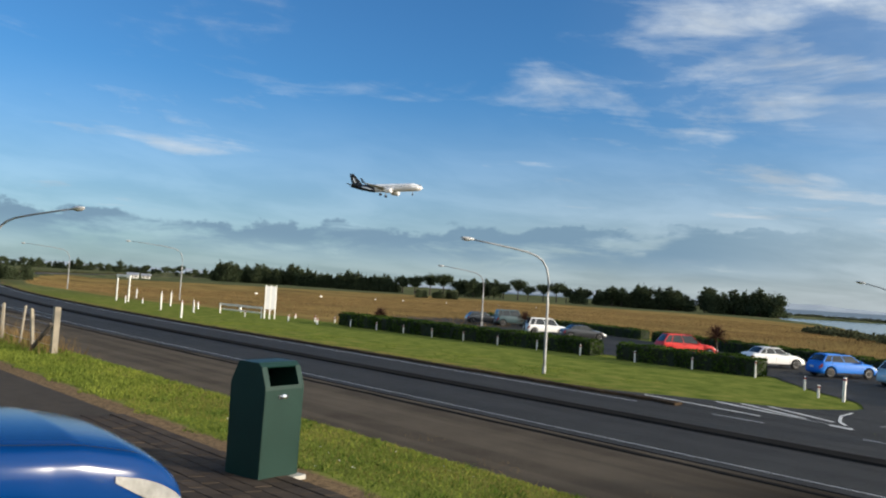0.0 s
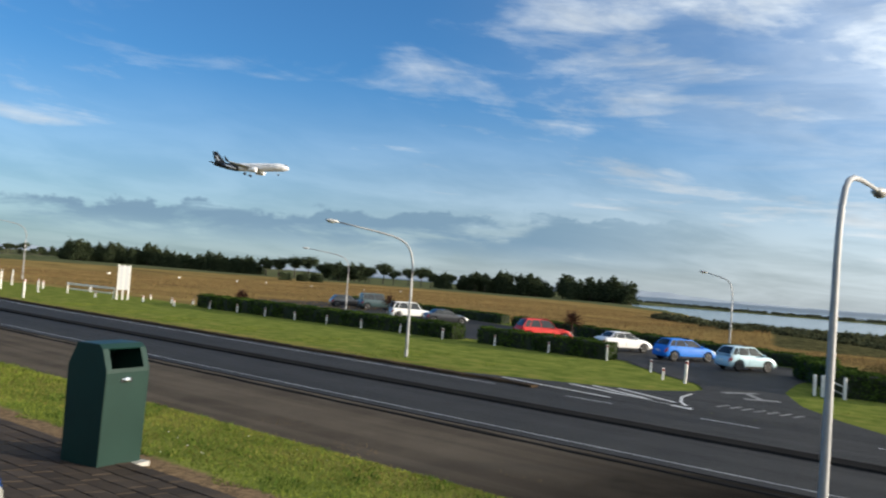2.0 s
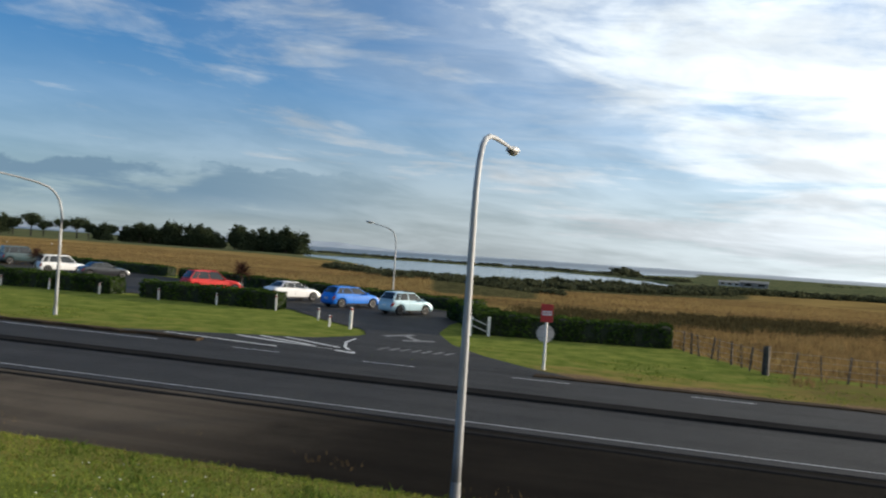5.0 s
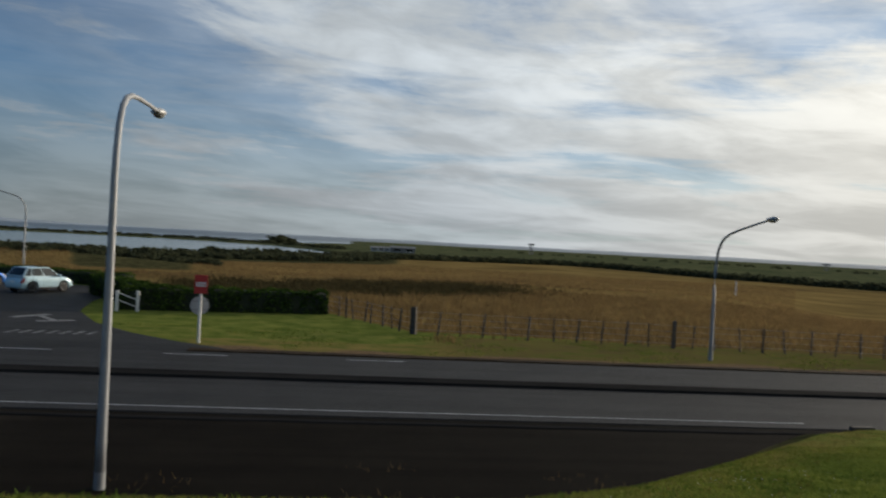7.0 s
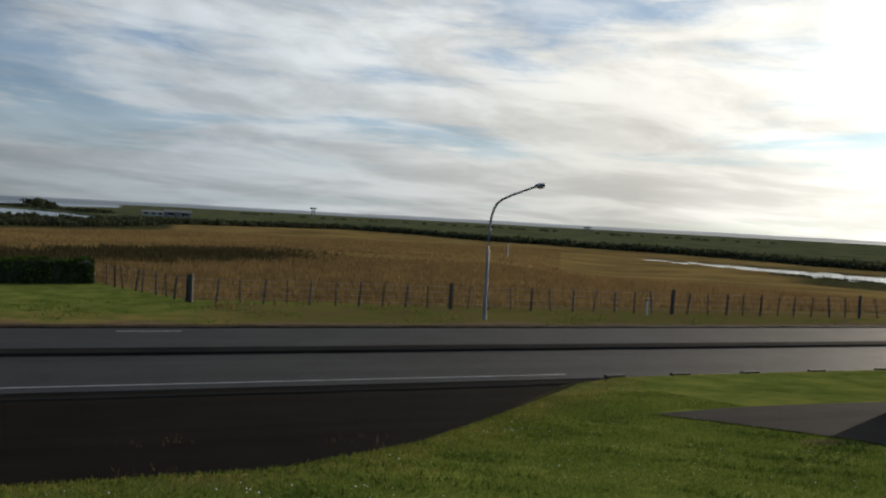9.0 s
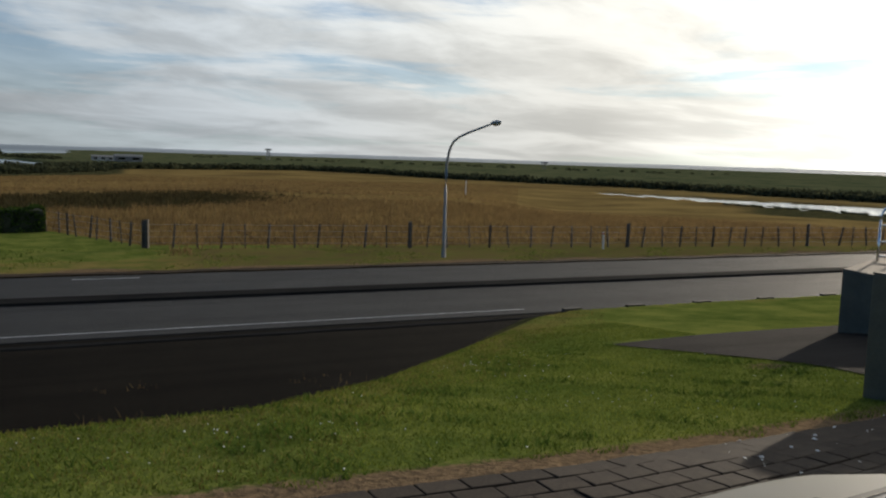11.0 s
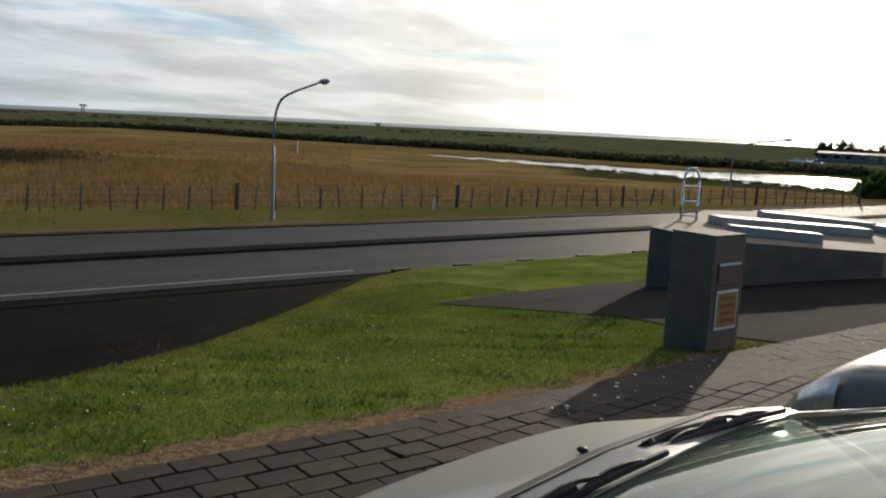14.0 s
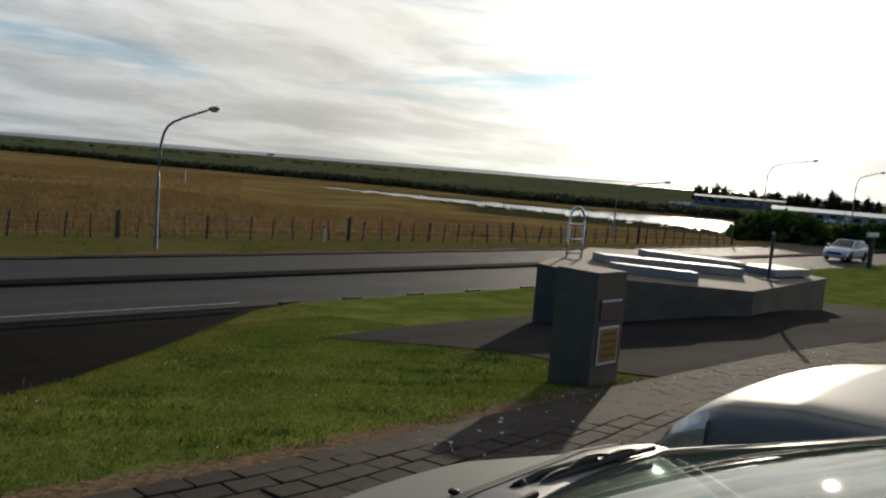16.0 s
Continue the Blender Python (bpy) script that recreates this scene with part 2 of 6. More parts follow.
def water_material():
    m = bpy.data.materials.new("water")
    m.use_nodes = True
    n = Nodes(m.node_tree)
    vec = n.add("ShaderNodeTexCoord").outputs["Object"]
    w = n.noise(vec, 0.6, 4.0, 0.6)
    # the open sea is ruffled, the sheltered water near the land is calm
    ruffled = n.ramp(n.vmath("LENGTH", vec, out=1), 500.0, 1400.0)
    p = n.add("ShaderNodeBsdfPrincipled", Base_Color=(0.10, 0.13, 0.15, 1.0))
    n.put(p.inputs["Roughness"], n.math("ADD", 0.14, n.math("MULTIPLY", ruffled, 0.3)))
    n.put(p.inputs["Specular IOR Level"], n.math("SUBTRACT", 0.5, n.math("MULTIPLY", ruffled, 0.12)))
    b = n.add("ShaderNodeBump", Strength=0.35, Distance=0.15, Height=w)
    n.put(p.inputs["Normal"], b.outputs[0])
    n.tree.links.new(p.outputs[0], n.add("ShaderNodeOutputMaterial").inputs[0])
    return m


GALV = material("galvanised_steel", (0.38, 0.385, 0.39), (0.26, 0.265, 0.27), 0.6, 3.0, 40.0, 0.05, 0.4)
WHITE_PAINT = material("white_paint", (0.80, 0.79, 0.76), (0.62, 0.60, 0.55), 0.6, 4.0, 50.0, 0.1)
ROAD_PAINT = material("road_paint", (0.68, 0.68, 0.66), (0.36, 0.36, 0.35), 0.7, 1.2, 30.0, 0.2, amount=0.6)
FADED_PAINT = material("faded_road_paint", (0.26, 0.26, 0.25), (0.05, 0.05, 0.05), 0.8, 2.5, 14.0, 0.2, amount=0.5)
POST_WOOD = material("weathered_post_wood", (0.105, 0.088, 0.070), (0.040, 0.034, 0.028), 0.85, 5.0, 60.0, 0.5, spread=0.25)
PALE_WOOD = material("pale_post_wood", (0.30, 0.265, 0.205), (0.15, 0.13, 0.095), 0.8, 5.0, 60.0, 0.4, spread=0.2)
CONCRETE = material("grey_concrete", (0.20, 0.155, 0.105), (0.12, 0.095, 0.065), 0.85, 1.5, 30.0, 0.35, amount=0.65)
CONCRETE_TOP = material("pale_concrete", (0.42, 0.40, 0.36), (0.27, 0.26, 0.23), 0.6, 1.5, 30.0, 0.25, amount=0.6)
TYRE = material("tyre_rubber", (0.03, 0.03, 0.03), (0.015, 0.015, 0.015), 0.8, 10.0, 80.0, 0.2)
RIM = material("alloy_rim", (0.62, 0.63, 0.65), (0.45, 0.45, 0.47), 0.3, 6.0, 60.0, 0.0, 0.8)
BLACK_PLASTIC = material("black_plastic", (0.018, 0.018, 0.019), (0.010, 0.010, 0.011), 0.6, 6.0, 120.0, 0.05, specular=0.25)
CHROME = material("chrome", (0.75, 0.76, 0.78), (0.65, 0.66, 0.68), 0.15, 6.0, 60.0, 0.0, 1.0)
LENS = material("clear_headlight_lens", (0.80, 0.80, 0.79), (0.45, 0.45, 0.44), 0.16, 7.0, 30.0, 0.12, 0.6, 1.0, amount=0.7)
RED_LENS = material("red_lamp_lens", (0.35, 0.02, 0.015), (0.2, 0.01, 0.01), 0.2, 20.0, 80.0, 0.05, 0.0, 1.0)
CAR_GLASS = glass("dark_car_glass", (0.015, 0.018, 0.02), 0.04, 0.92)
SCREEN_GLASS = glass("green_tinted_windscreen", (0.060, 0.085, 0.070), 0.02, 0.74)
COWL = material("grey_cowl_plastic", (0.115, 0.112, 0.12), (0.07, 0.068, 0.072), 0.42, 5.0, 90.0, 0.08)
SEAM = material("dark_panel_gap", (0.012, 0.012, 0.012), None, 0.8, 6.0, 60.0, 0.0)
SEAT_CLOTH = material("grey_seat_cloth", (0.13, 0.13, 0.13), (0.08, 0.08, 0.08), 0.9, 8.0, 90.0, 0.2)
ROAD = asphalt("worn_asphalt", (0.0195, 0.0185, 0.0175), (0.047, 0.0455, 0.043), rough=0.7, gloss=0.09)
SHOULDER = asphalt("dark_shoulder_gravel", (0.046, 0.038, 0.030), (0.120, 0.100, 0.076), rough=0.95, backlit_shade=0.85, gloss=0.02)
MEDIAN = asphalt("black_chip_strip", (0.009, 0.009, 0.009), (0.024, 0.023, 0.022), rough=0.95, gloss=0.01)
PATCH = asphalt("brown_asphalt_path", (0.020, 0.018, 0.0165), (0.048, 0.043, 0.039), rough=0.98, gloss=0.02)
BARK = material("tree_bark", (0.09, 0.07, 0.055), (0.035, 0.028, 0.022), 0.9, 3.0, 30.0, 0.5)
PINE = leaf_material("dark_pine_needles", (0.072, 0.090, 0.046), (0.028, 0.040, 0.024), 0.35, 0.6, 0.15)
HEDGE = leaf_material("hedge_leaves", (0.072, 0.115, 0.024), (0.020, 0.042, 0.012), 0.4)
SCRUB = leaf_material("grey_green_scrub_leaves", (0.085, 0.092, 0.050), (0.038, 0.044, 0.027), 0.4)
FLAX = leaf_material("bronze_cabbage_leaves", (0.115, 0.060, 0.040), (0.050, 0.028, 0.022), 0.4)
BLADES = leaf_material("lawn_blades", (0.222, 0.255, 0.045), (0.095, 0.140, 0.025), 0.35, 0.6, 0.25)
ROUGH = leaf_material("sunburnt_grass_blades", (0.26, 0.215, 0.062), (0.13, 0.115, 0.032), 0.35, 0.6, 0.2)
TUFT = leaf_material("coarse_green_tufts", (0.125, 0.180, 0.034), (0.060, 0.105, 0.020), 0.35, 0.6, 0.25)
STRAW = leaf_material("dry_meadow_stalks", (0.29, 0.196, 0.085), (0.135, 0.091, 0.043), 0.25, 0.6, 0.35)
REED = leaf_material("dark_olive_reeds", (0.120, 0.092, 0.040), (0.055, 0.046, 0.022), 0.3, 0.6, 0.15)
CORE = material("near_black_hedge_core", (0.020, 0.030, 0.012), (0.010, 0.015, 0.006), 0.9, 4.0, 30.0, 0.3)


def paint(name, c, metal=0.0, rough=0.32, coat=1.0):
    return material(name, c, tuple(k * 0.93 for k in c), rough, 2.0, 300.0, 0.0, metal, coat)


# ---- mesh helpers ----
def part(name, bm, mat, parent=None, label="", smooth=False, bevel=0.0, segments=2):
    """Links a bmesh as one mesh object, under a thing or part if given."""
    if bevel:
        bmesh.ops.bevel(bm, geom=bm.edges[:], offset=bevel, segments=segments, profile=0.6, affect="EDGES", clamp_overlap=True)
    me = bpy.data.meshes.new(name)
    bm.to_mesh(me)
    bm.free()
    me.materials.append(mat)
    if smooth:
        me.shade_smooth()
    ob = new(name, me)
    ob.parent = parent
    if label:
        tagged(ob, label)
    return ob


def raw(name, verts, faces, mat, parent=None, label="", smooth=False):
    me = bpy.data.meshes.new(name)
    me.from_pydata(verts, [], faces)
    me.materials.append(mat)
    if smooth:
        me.shade_smooth()
    ob = new(name, me)
    ob.parent = parent
    if label:
        tagged(ob, label)
    return ob


def box(bm, x0, y0, z0, x1, y1, z1, m=None):
    mat = Matrix.Translation(((x0 + x1) / 2, (y0 + y1) / 2, (z0 + z1) / 2)) @ Matrix.Diagonal((x1 - x0, y1 - y0, z1 - z0, 1))
    return bmesh.ops.create_cube(bm, size=1.0, matrix=(m or Matrix()) @ mat)


def boxed(*a, m=None):
    bm = bmesh.new()
    box(bm, *a, m=m)
    return bm


def rod(bm, a, b, r0, r1=None, n=10):
    a, b = Vector(a), Vector(b)
    r1 = r0 if r1 is None else r1
    q = (b - a).to_track_quat("Z", "Y").to_matrix().to_4x4()
    bmesh.ops.create_cone(bm, cap_ends=True, segments=n, radius1=r0, radius2=r1, depth=(b - a).length, matrix=Matrix.Translation((a + b) / 2) @ q)


def tube(bm, pts, radii, n=10):
    """A round tube along points, with a radius for each."""
    pts = [Vector(p) for p in pts]
    rings = []
    for i, p in enumerate(pts):
        d = (pts[min(i + 1, len(pts) - 1)] - pts[max(i - 1, 0)]).normalized()
        q = d.to_track_quat("Z", "Y")
        rings.append([bm.verts.new(p + q @ Vector((math.cos(k * math.tau / n) * radii[i], math.sin(k * math.tau / n) * radii[i], 0))) for k in range(n)])
    for a, b in zip(rings, rings[1:]):
        for k in range(n):
            bm.faces.new((a[k], a[(k + 1) % n], b[(k + 1) % n], b[k]))
    bm.faces.new(rings[0][::-1])
    bm.faces.new(rings[-1])


def lathe(bm, profile, n=24, m=None):
    """Revolves (radius, height) pairs round z."""
    m = m or Matrix()
    rings = [[bm.verts.new(m @ Vector((r * math.cos(k * math.tau / n), r * math.sin(k * math.tau / n), z))) for k in range(n)] for r, z in profile]
    for a, b in zip(rings, rings[1:]):
        for k in range(n):
            bm.faces.new((a[k], a[(k + 1) % n], b[(k + 1) % n], b[k]))
    bm.faces.new(rings[0][::-1])
    bm.faces.new(rings[-1])


def thing(name, label, category, m=None, group="", kind=""):
    ob = new(name)
    ob.empty_display_size = 0.2
    if m is not None:
        ob.matrix_basis = m
    return tagged(ob, label, category, group, kind)


def ip(x, xs, ys):
    return float(np.interp(x, xs, ys))


def smooth(a, b, x):
    t = np.clip((x - a) / (b - a), 0, 1)
    return t * t * (3 - 2 * t)
# ---- ground ----
CREST_X = [-60, 1.6, 3.8, 7.8, 13.0, 16.0]
CREST_Y = [6.9, 7.3, 9.7, 14.4, 19.1, 19.4]
CREST_Z = [1.90, 1.92, 1.38, 0.56, 0.14, 0.10]
LOT_X = [-160, -60, -22, -7.5, 0, 3, 8.8, 15, 22, 40]
LOT_Z = [0.45, 1.85, 2.22, 2.36, 2.50, 2.44, 2.03, 1.80, 1.5, 0.7]


def paved_to(x):
    """Where the paving ends, at x."""
    return np.interp(x, [3.0, 5.1, 8.6, 13.8, 30], [4.42, 4.85, 5.7, 6.1, 6.2])


def bend(x):
    """How far the road has swung away at x."""
    return np.where(x < -50, 0.0009 * (x + 50) ** 2, 0.0)


def relief(x, y, amp):
    return amp * (np.sin(x * 0.031 + 1.3) * np.cos(y * 0.027 + 0.4) + 0.5 * np.sin(x * 0.09 - y * 0.07))


def water_depth(x, y):
    """1 in water, 0 on land, along the shores of the estuary and the creek."""
    az, r = np.degrees(np.arctan2(x, y)), np.hypot(x, y)
    wob = 5.0 * np.sin(az * 2.1) + 3.0 * np.sin(az * 5.3 + 1.0)
    near = np.interp(az, [-27, -25.6, -19.2, -11.8, -1.7, 1.8], [430, 400, 224, 202, 234, 282]) + wob
    far = np.interp(az, [-27, -10, -4, 1.8], [620, 560, 470, 292]) + wob
    a = smooth(0, 6, r - near) * (1 - smooth(-8, 0, r - far)) * smooth(-27.5, -26.5, az) * (1 - smooth(1.0, 1.9, az))
    out = smooth(0, 10, r - np.interp(az, [-27, -10, -4, 2], [690, 640, 640, 900])) * smooth(-27.5, -26.5, az) * (1 - smooth(-2, 2, az))
    n2 = np.interp(az, [34, 37, 47, 52.6, 61, 66], [199, 186, 157, 148, 145, 133]) + 2.0 * np.sin(az * 3.1)
    f2 = np.interp(az, [34, 37, 47, 52.6, 58, 66], [200, 199, 187, 184, 196, 196]) + 1.5 * np.sin(az * 2.3)
    b = smooth(0, 3, r - n2) * (1 - smooth(-3, 0, r - f2)) * smooth(34.5, 36, az) * (1 - smooth(66, 68, az))
    return np.maximum(np.maximum(a, out), np.maximum(b, smooth(1500, 1600, r)))


def height(x, y):
    x, y = np.asarray(x, float), np.asarray(y, float)
    ys = y - bend(x)
    yc, zc, zl = np.interp(x, CREST_X, CREST_Y), np.interp(x, CREST_X, CREST_Z), np.interp(x, LOT_X, LOT_Z)
    lot = zl - 0.25 * smooth(0.5, 4.4, ys)
    zl = zl - 0.25
    t = np.clip((ys - 4.4) / (yc - 4.4), 0, 1)
    strip = zl + (zc - zl) * t
    foot = np.minimum(yc + 1.9, 19.5)
    b = smooth(0, 1, np.clip((ys - yc) / (foot - yc + 0.05), 0, 1))
    bank = zc * (1 - b) - 0.05 * b
    near = np.where(ys < 4.4, lot, np.where(ys < yc, strip, bank))
    verge = np.interp(ys, [29.2, 29.5, 30.6, 60], [-0.05, 0.0, 0.04, 0.0])
    az, r = np.degrees(np.arctan2(x, y)), np.hypot(x, y)
    fall = np.interp(r, [60, 110, 200, 400, 2500], [0.0, 0.5, 2.2, 2.4, 2.5]) * smooth(-30, -16, az) + np.interp(r, [60, 200, 600, 2500], [0.0, 0.6, 1.1, 2.5]) * (1 - smooth(-30, -16, az))
    drop = np.interp(r, [45, 60, 80, 100, 130, 400, 2500], [0.0, 0.3, 1.1, 2.1, 2.72, 2.72, 2.6])
    fall = fall + (np.maximum(drop, fall) - fall) * smooth(24, 34, az)
    fall = fall * smooth(31, 44, ys)
    far = verge - fall + relief(x, y, 0.16) * smooth(50, 90, r) * (1 - 0.6 * smooth(20, 34, az))
    # a low dune at the end of the meadow and swells in the field
    far = far + 1.2 * np.exp(-(((x + 33) / 16) ** 2 + ((y - 100) / 14) ** 2)) + 0.7 * np.exp(-(((x - 15) / 40) ** 2 + ((y - 78) / 14) ** 2))
    near = near + 0.32 * np.exp(-(((x - 20) / 5) ** 2 + ((y - 9.5) / 2.2) ** 2))
    z = np.where(ys < 19.5, near, np.where(ys < 29.2, -0.05, far))
    w = water_depth(x, y)
    return z * (1 - w) + (-4.6) * w


def reed_bed(x, y):
    """How far a place lies in the dark reeds in the hollow of the meadow."""
    a = np.exp(-(((x - 4) / 12) ** 2 + ((y - 67 - 0.35 * (x - 4)) / 6.5) ** 2))
    b = np.exp(-(((x + 7) / 6) ** 2 + ((y - 62) / 7.0) ** 2))
    return np.clip(1.25 * np.maximum(a, b) + 0.12 * np.sin(x * 1.1 + y * 0.7), 0, 1)


def zones(x, y):
    ys = y - bend(x)
    az, r = np.degrees(np.arctan2(x, y)), np.hypot(x, y)
    fence = np.where(x > 3.3, 37.3 - 0.145 * (x - 3.3), np.where(x > -0.7, 45.0 - 1.9 * (x + 0.7), 47.0))
    left_field = 56.0 - 0.33 * (x + 16)
    edge = np.where(x > -0.7, fence, np.where(x > -14, 49.0, left_field + 8))
    edge = np.where(x < -66, np.maximum(47.0, 35.0 + bend(x)) - bend(x), edge)
    dry = smooth(0, 1.5, ys - edge)
    far_green = smooth(0, 25, r - np.interp(az, [-80, -50, -30, -20, -6, 5.7, 15, 26, 35, 66], [330, 400, 330, 260, 216, 276, 320, 262, 262, 215]))
    dry = dry * (1 - far_green)
    shore = np.interp(az, [-30, -19, -12, -2, 3], [280, 205, 185, 215, 250])
    scrub = smooth(-70, -20, r - shore) * (1 - smooth(0, 60, r - shore - 60)) * smooth(-24, -20, az) * (1 - smooth(2, 6, az))
    scrub = np.maximum(scrub, reed_bed(x, y))
    scrub = np.maximum(scrub, 0.8 * smooth(-18.5, -16.0, az) * (1 - smooth(-11, -8, az)) * smooth(78, 92, r) * (1 - smooth(190, 215, r)))
    scrub = np.maximum(scrub, 0.75 * smooth(115, 135, r) * (1 - smooth(150, 170, r)) * smooth(40, 48, az))
    verge = smooth(29.3, 29.6, ys) * (1 - smooth(36, 38, ys))
    dry = np.maximum(dry, verge * (0.52 * smooth(1.5, 4.5, x) + 0.5 * smooth(-8, -5, x) * (1 - smooth(32.5, 34.5, ys)) * (1 - smooth(1.5, 4.5, x)) + 0.34 * (1 - smooth(5, 12, np.abs(x + 22)))))
    scrub = np.maximum(scrub, 0.45 * verge * smooth(2.5, 5.0, x))
    dry = np.maximum(dry, 0.38 * verge)
    dry = np.maximum(dry, 0.46 * verge * (1 - smooth(31.2, 33.0, ys)) * (1 - smooth(-20, -16, x)))
    yc = np.interp(x, CREST_X, CREST_Y)
    soil = np.exp(-((ys - paved_to(x) - 0.3) / 0.34) ** 2)
    scrub = np.maximum(scrub, smooth(yc + 0.3, yc + 1.2, ys) * (1 - smooth(19.4, 19.6, ys)))
    dry = np.maximum(dry, 0.46 * smooth(-2.4, -0.3, ys - yc) * (1 - smooth(19.0, 19.4, ys)) * (np.abs(x) < 40))
    soil = soil + 0.8 * np.exp(-(((x - 9.9) / 0.6) ** 2 + ((y - 9.3) / 0.35) ** 2))
    soil = soil + np.exp(-((ys - 29.8) / 0.5) ** 2) * 0.75
    ragged = 0.5 + 0.5 * np.sin(x * 0.83 + np.sin(x * 0.31) * 2) * np.sin(ys * 1.9 + x * 0.2)
    soil = soil + np.exp(-((ys - 30.4) / 0.9) ** 2) * ragged * 0.75 * smooth(-8, -5, x)
    return np.stack([dry, scrub, np.clip(soil, 0, 1)], -1)


def build_ground():
    az = np.concatenate([np.arange(-95, 95, 0.4), np.arange(95, 265, 5.0)])
    rad = np.concatenate([[0.3], np.arange(0.8, 42, 0.3), 42 * 1.028 ** np.arange(1, 170)])
    rad = rad[rad < 4300]
    A, Rr = np.meshgrid(np.radians(az), rad, indexing="ij")
    X, Y = Rr * np.sin(A), Rr * np.cos(A)
    Z = height(X, Y)
    na, nr = A.shape
    verts = np.stack([X, Y, Z], -1).reshape(-1, 3)
    i = np.arange(na)[:, None] * nr
    j = np.arange(nr - 1)[None, :]
    i2 = ((np.arange(na) + 1) % na)[:, None] * nr
    quads = np.stack([i + j, i + j + 1, i2 + j + 1, i2 + j], -1).reshape(-1, 4)[:, ::-1]
    verts = np.concatenate([verts, [[0, 0, float(height(0, 0))]]])
    faces = quads.tolist() + [[int(i[k, 0]), int(i2[k, 0]), len(verts) - 1][::-1] for k in range(na)]
    me = bpy.data.meshes.new("ground")
    me.from_pydata(verts.tolist(), [], faces)
    me.materials.append(ground_material())
    zn = zones(verts[:, 0], verts[:, 1])
    a = me.attributes.new("zone", "FLOAT_VECTOR", "POINT")
    a.data.foreach_set("vector", zn.astype(np.float32).ravel())
    me.shade_smooth()
    return tagged(new("ground", me), "mown green lawn, bank and dry golden meadow running out to the shore", "ground", kind="structure")


build_ground()


def sheet(name, outline, z, mat, label, category, thick=0.0, kind="structure"):
    bm = bmesh.new()
    f = bm.faces.new([bm.verts.new((x, y, z)) for x, y in outline])
    bmesh.ops.recalc_face_normals(bm, faces=[f])
    if f.normal.z < 0:
        f.normal_flip()
    if thick:
        g = bmesh.ops.extrude_face_region(bm, geom=[f])
        bmesh.ops.translate(bm, vec=(0, 0, -thick), verts=[v for v in g["geom"] if isinstance(v, bmesh.types.BMVert)])
        bmesh.ops.recalc_face_normals(bm, faces=bm.faces[:])
    return tagged(part(name, bm, mat), label, category, kind=kind)


def strip(name, y0, y1, z0, z1, x0, x1, mat, label, category, step=3.0, kind="structure", parent=None, wobble=0.0, base=None):
    """A long strip that follows the road, from y0 to y1 across, with sides down to z0 where it is raised."""
    xs = np.arange(x0, x1 + 0.01, step)
    rng = np.random.RandomState(int(abs(y0 * 100)) % 9999)
    v, f = [], []
    for x in xs:
        o = float(bend(x))
        e = rng.uniform(-wobble, wobble, 2)
        v += [(x, y0 + o + e[0], z0), (x, y0 + o + 0.05 + e[0], z1), (x, y1 + o - 0.05 + e[1], z1), (x, y1 + o + e[1], z0)]
    for i in range(len(xs) - 1):
        for k in range(3):
            f.append((4 * i + k, 4 * i + 4 + k, 4 * i + 5 + k, 4 * i + 1 + k))
    f += [(0, 1, 2, 3), tuple(4 * (len(xs) - 1) + k for k in (3, 2, 1, 0))]
    ob = raw(name, v, f, mat, parent, "" if parent is None else label)
    return ob if parent is not None else tagged(ob, label, category, kind=kind)


ROAD_OB = strip("road", 19.55, 29.3, -0.06, 0.02, -640, 420, ROAD, "two-lane road of worn grey asphalt", "road")
strip("road_shoulder", 10.6, 19.55, -0.06, 0.008, -400, 12.8, SHOULDER, "dark gravelly asphalt shoulder below the bank", "shoulder", step=0.8, wobble=0.0)
strip("median", 24.1, 25.0, 0.015, 0.09, -300, 240, MEDIAN, "low black chip strip between the lanes", "median", step=1.5, wobble=0.03)
strip("shoulder_edge", 18.85, 19.15, 0.0, 0.035, -300, 12.6, MEDIAN, "black tar edge along the shoulder", "road edge", step=1.2, wobble=0.06)


def line(y0, y1, x0, x1, label="white painted line"):
    return tagged(strip("road_marking", y0, y1, 0.012, 0.026, x0, x1, ROAD_PAINT, label, "marking", step=2.0), group="painted road lines")


line(20.14, 20.25, -400, 12.9, "solid white painted edge line")
line(28.55, 28.68, -300, -18.6, "white painted edge line of the far lane")
for x in (-16.6, -11.2, -5.6, 0.4):
    line(28.5, 28.62, x, x + 2.2, "short white painted dash")

water = sheet("water", [(-4300, -4300), (4300, -4300), (4300, 4300), (-4300, 4300)], -3.0, water_material(), "calm pale grey estuary and creek water", "water")


EARTH = material("dark_verge_earth", (0.075, 0.052, 0.032), (0.022, 0.017, 0.012), 0.95, 2.0, 25.0, 0.6, amount=0.5, depth=0.04, specular=0.05)
strip("verge_edge", 29.28, 29.8, -0.05, 0.12, -150, -18.6, EARTH, "ragged dark earth edge of the grass verge", "verge", step=0.6, wobble=0.17)
strip("verge_edge", 29.30, 29.9, -0.05, 0.06, -5.0, 60, EARTH, "ragged dark earth edge of the grass verge", "verge", step=0.7, wobble=0.12)
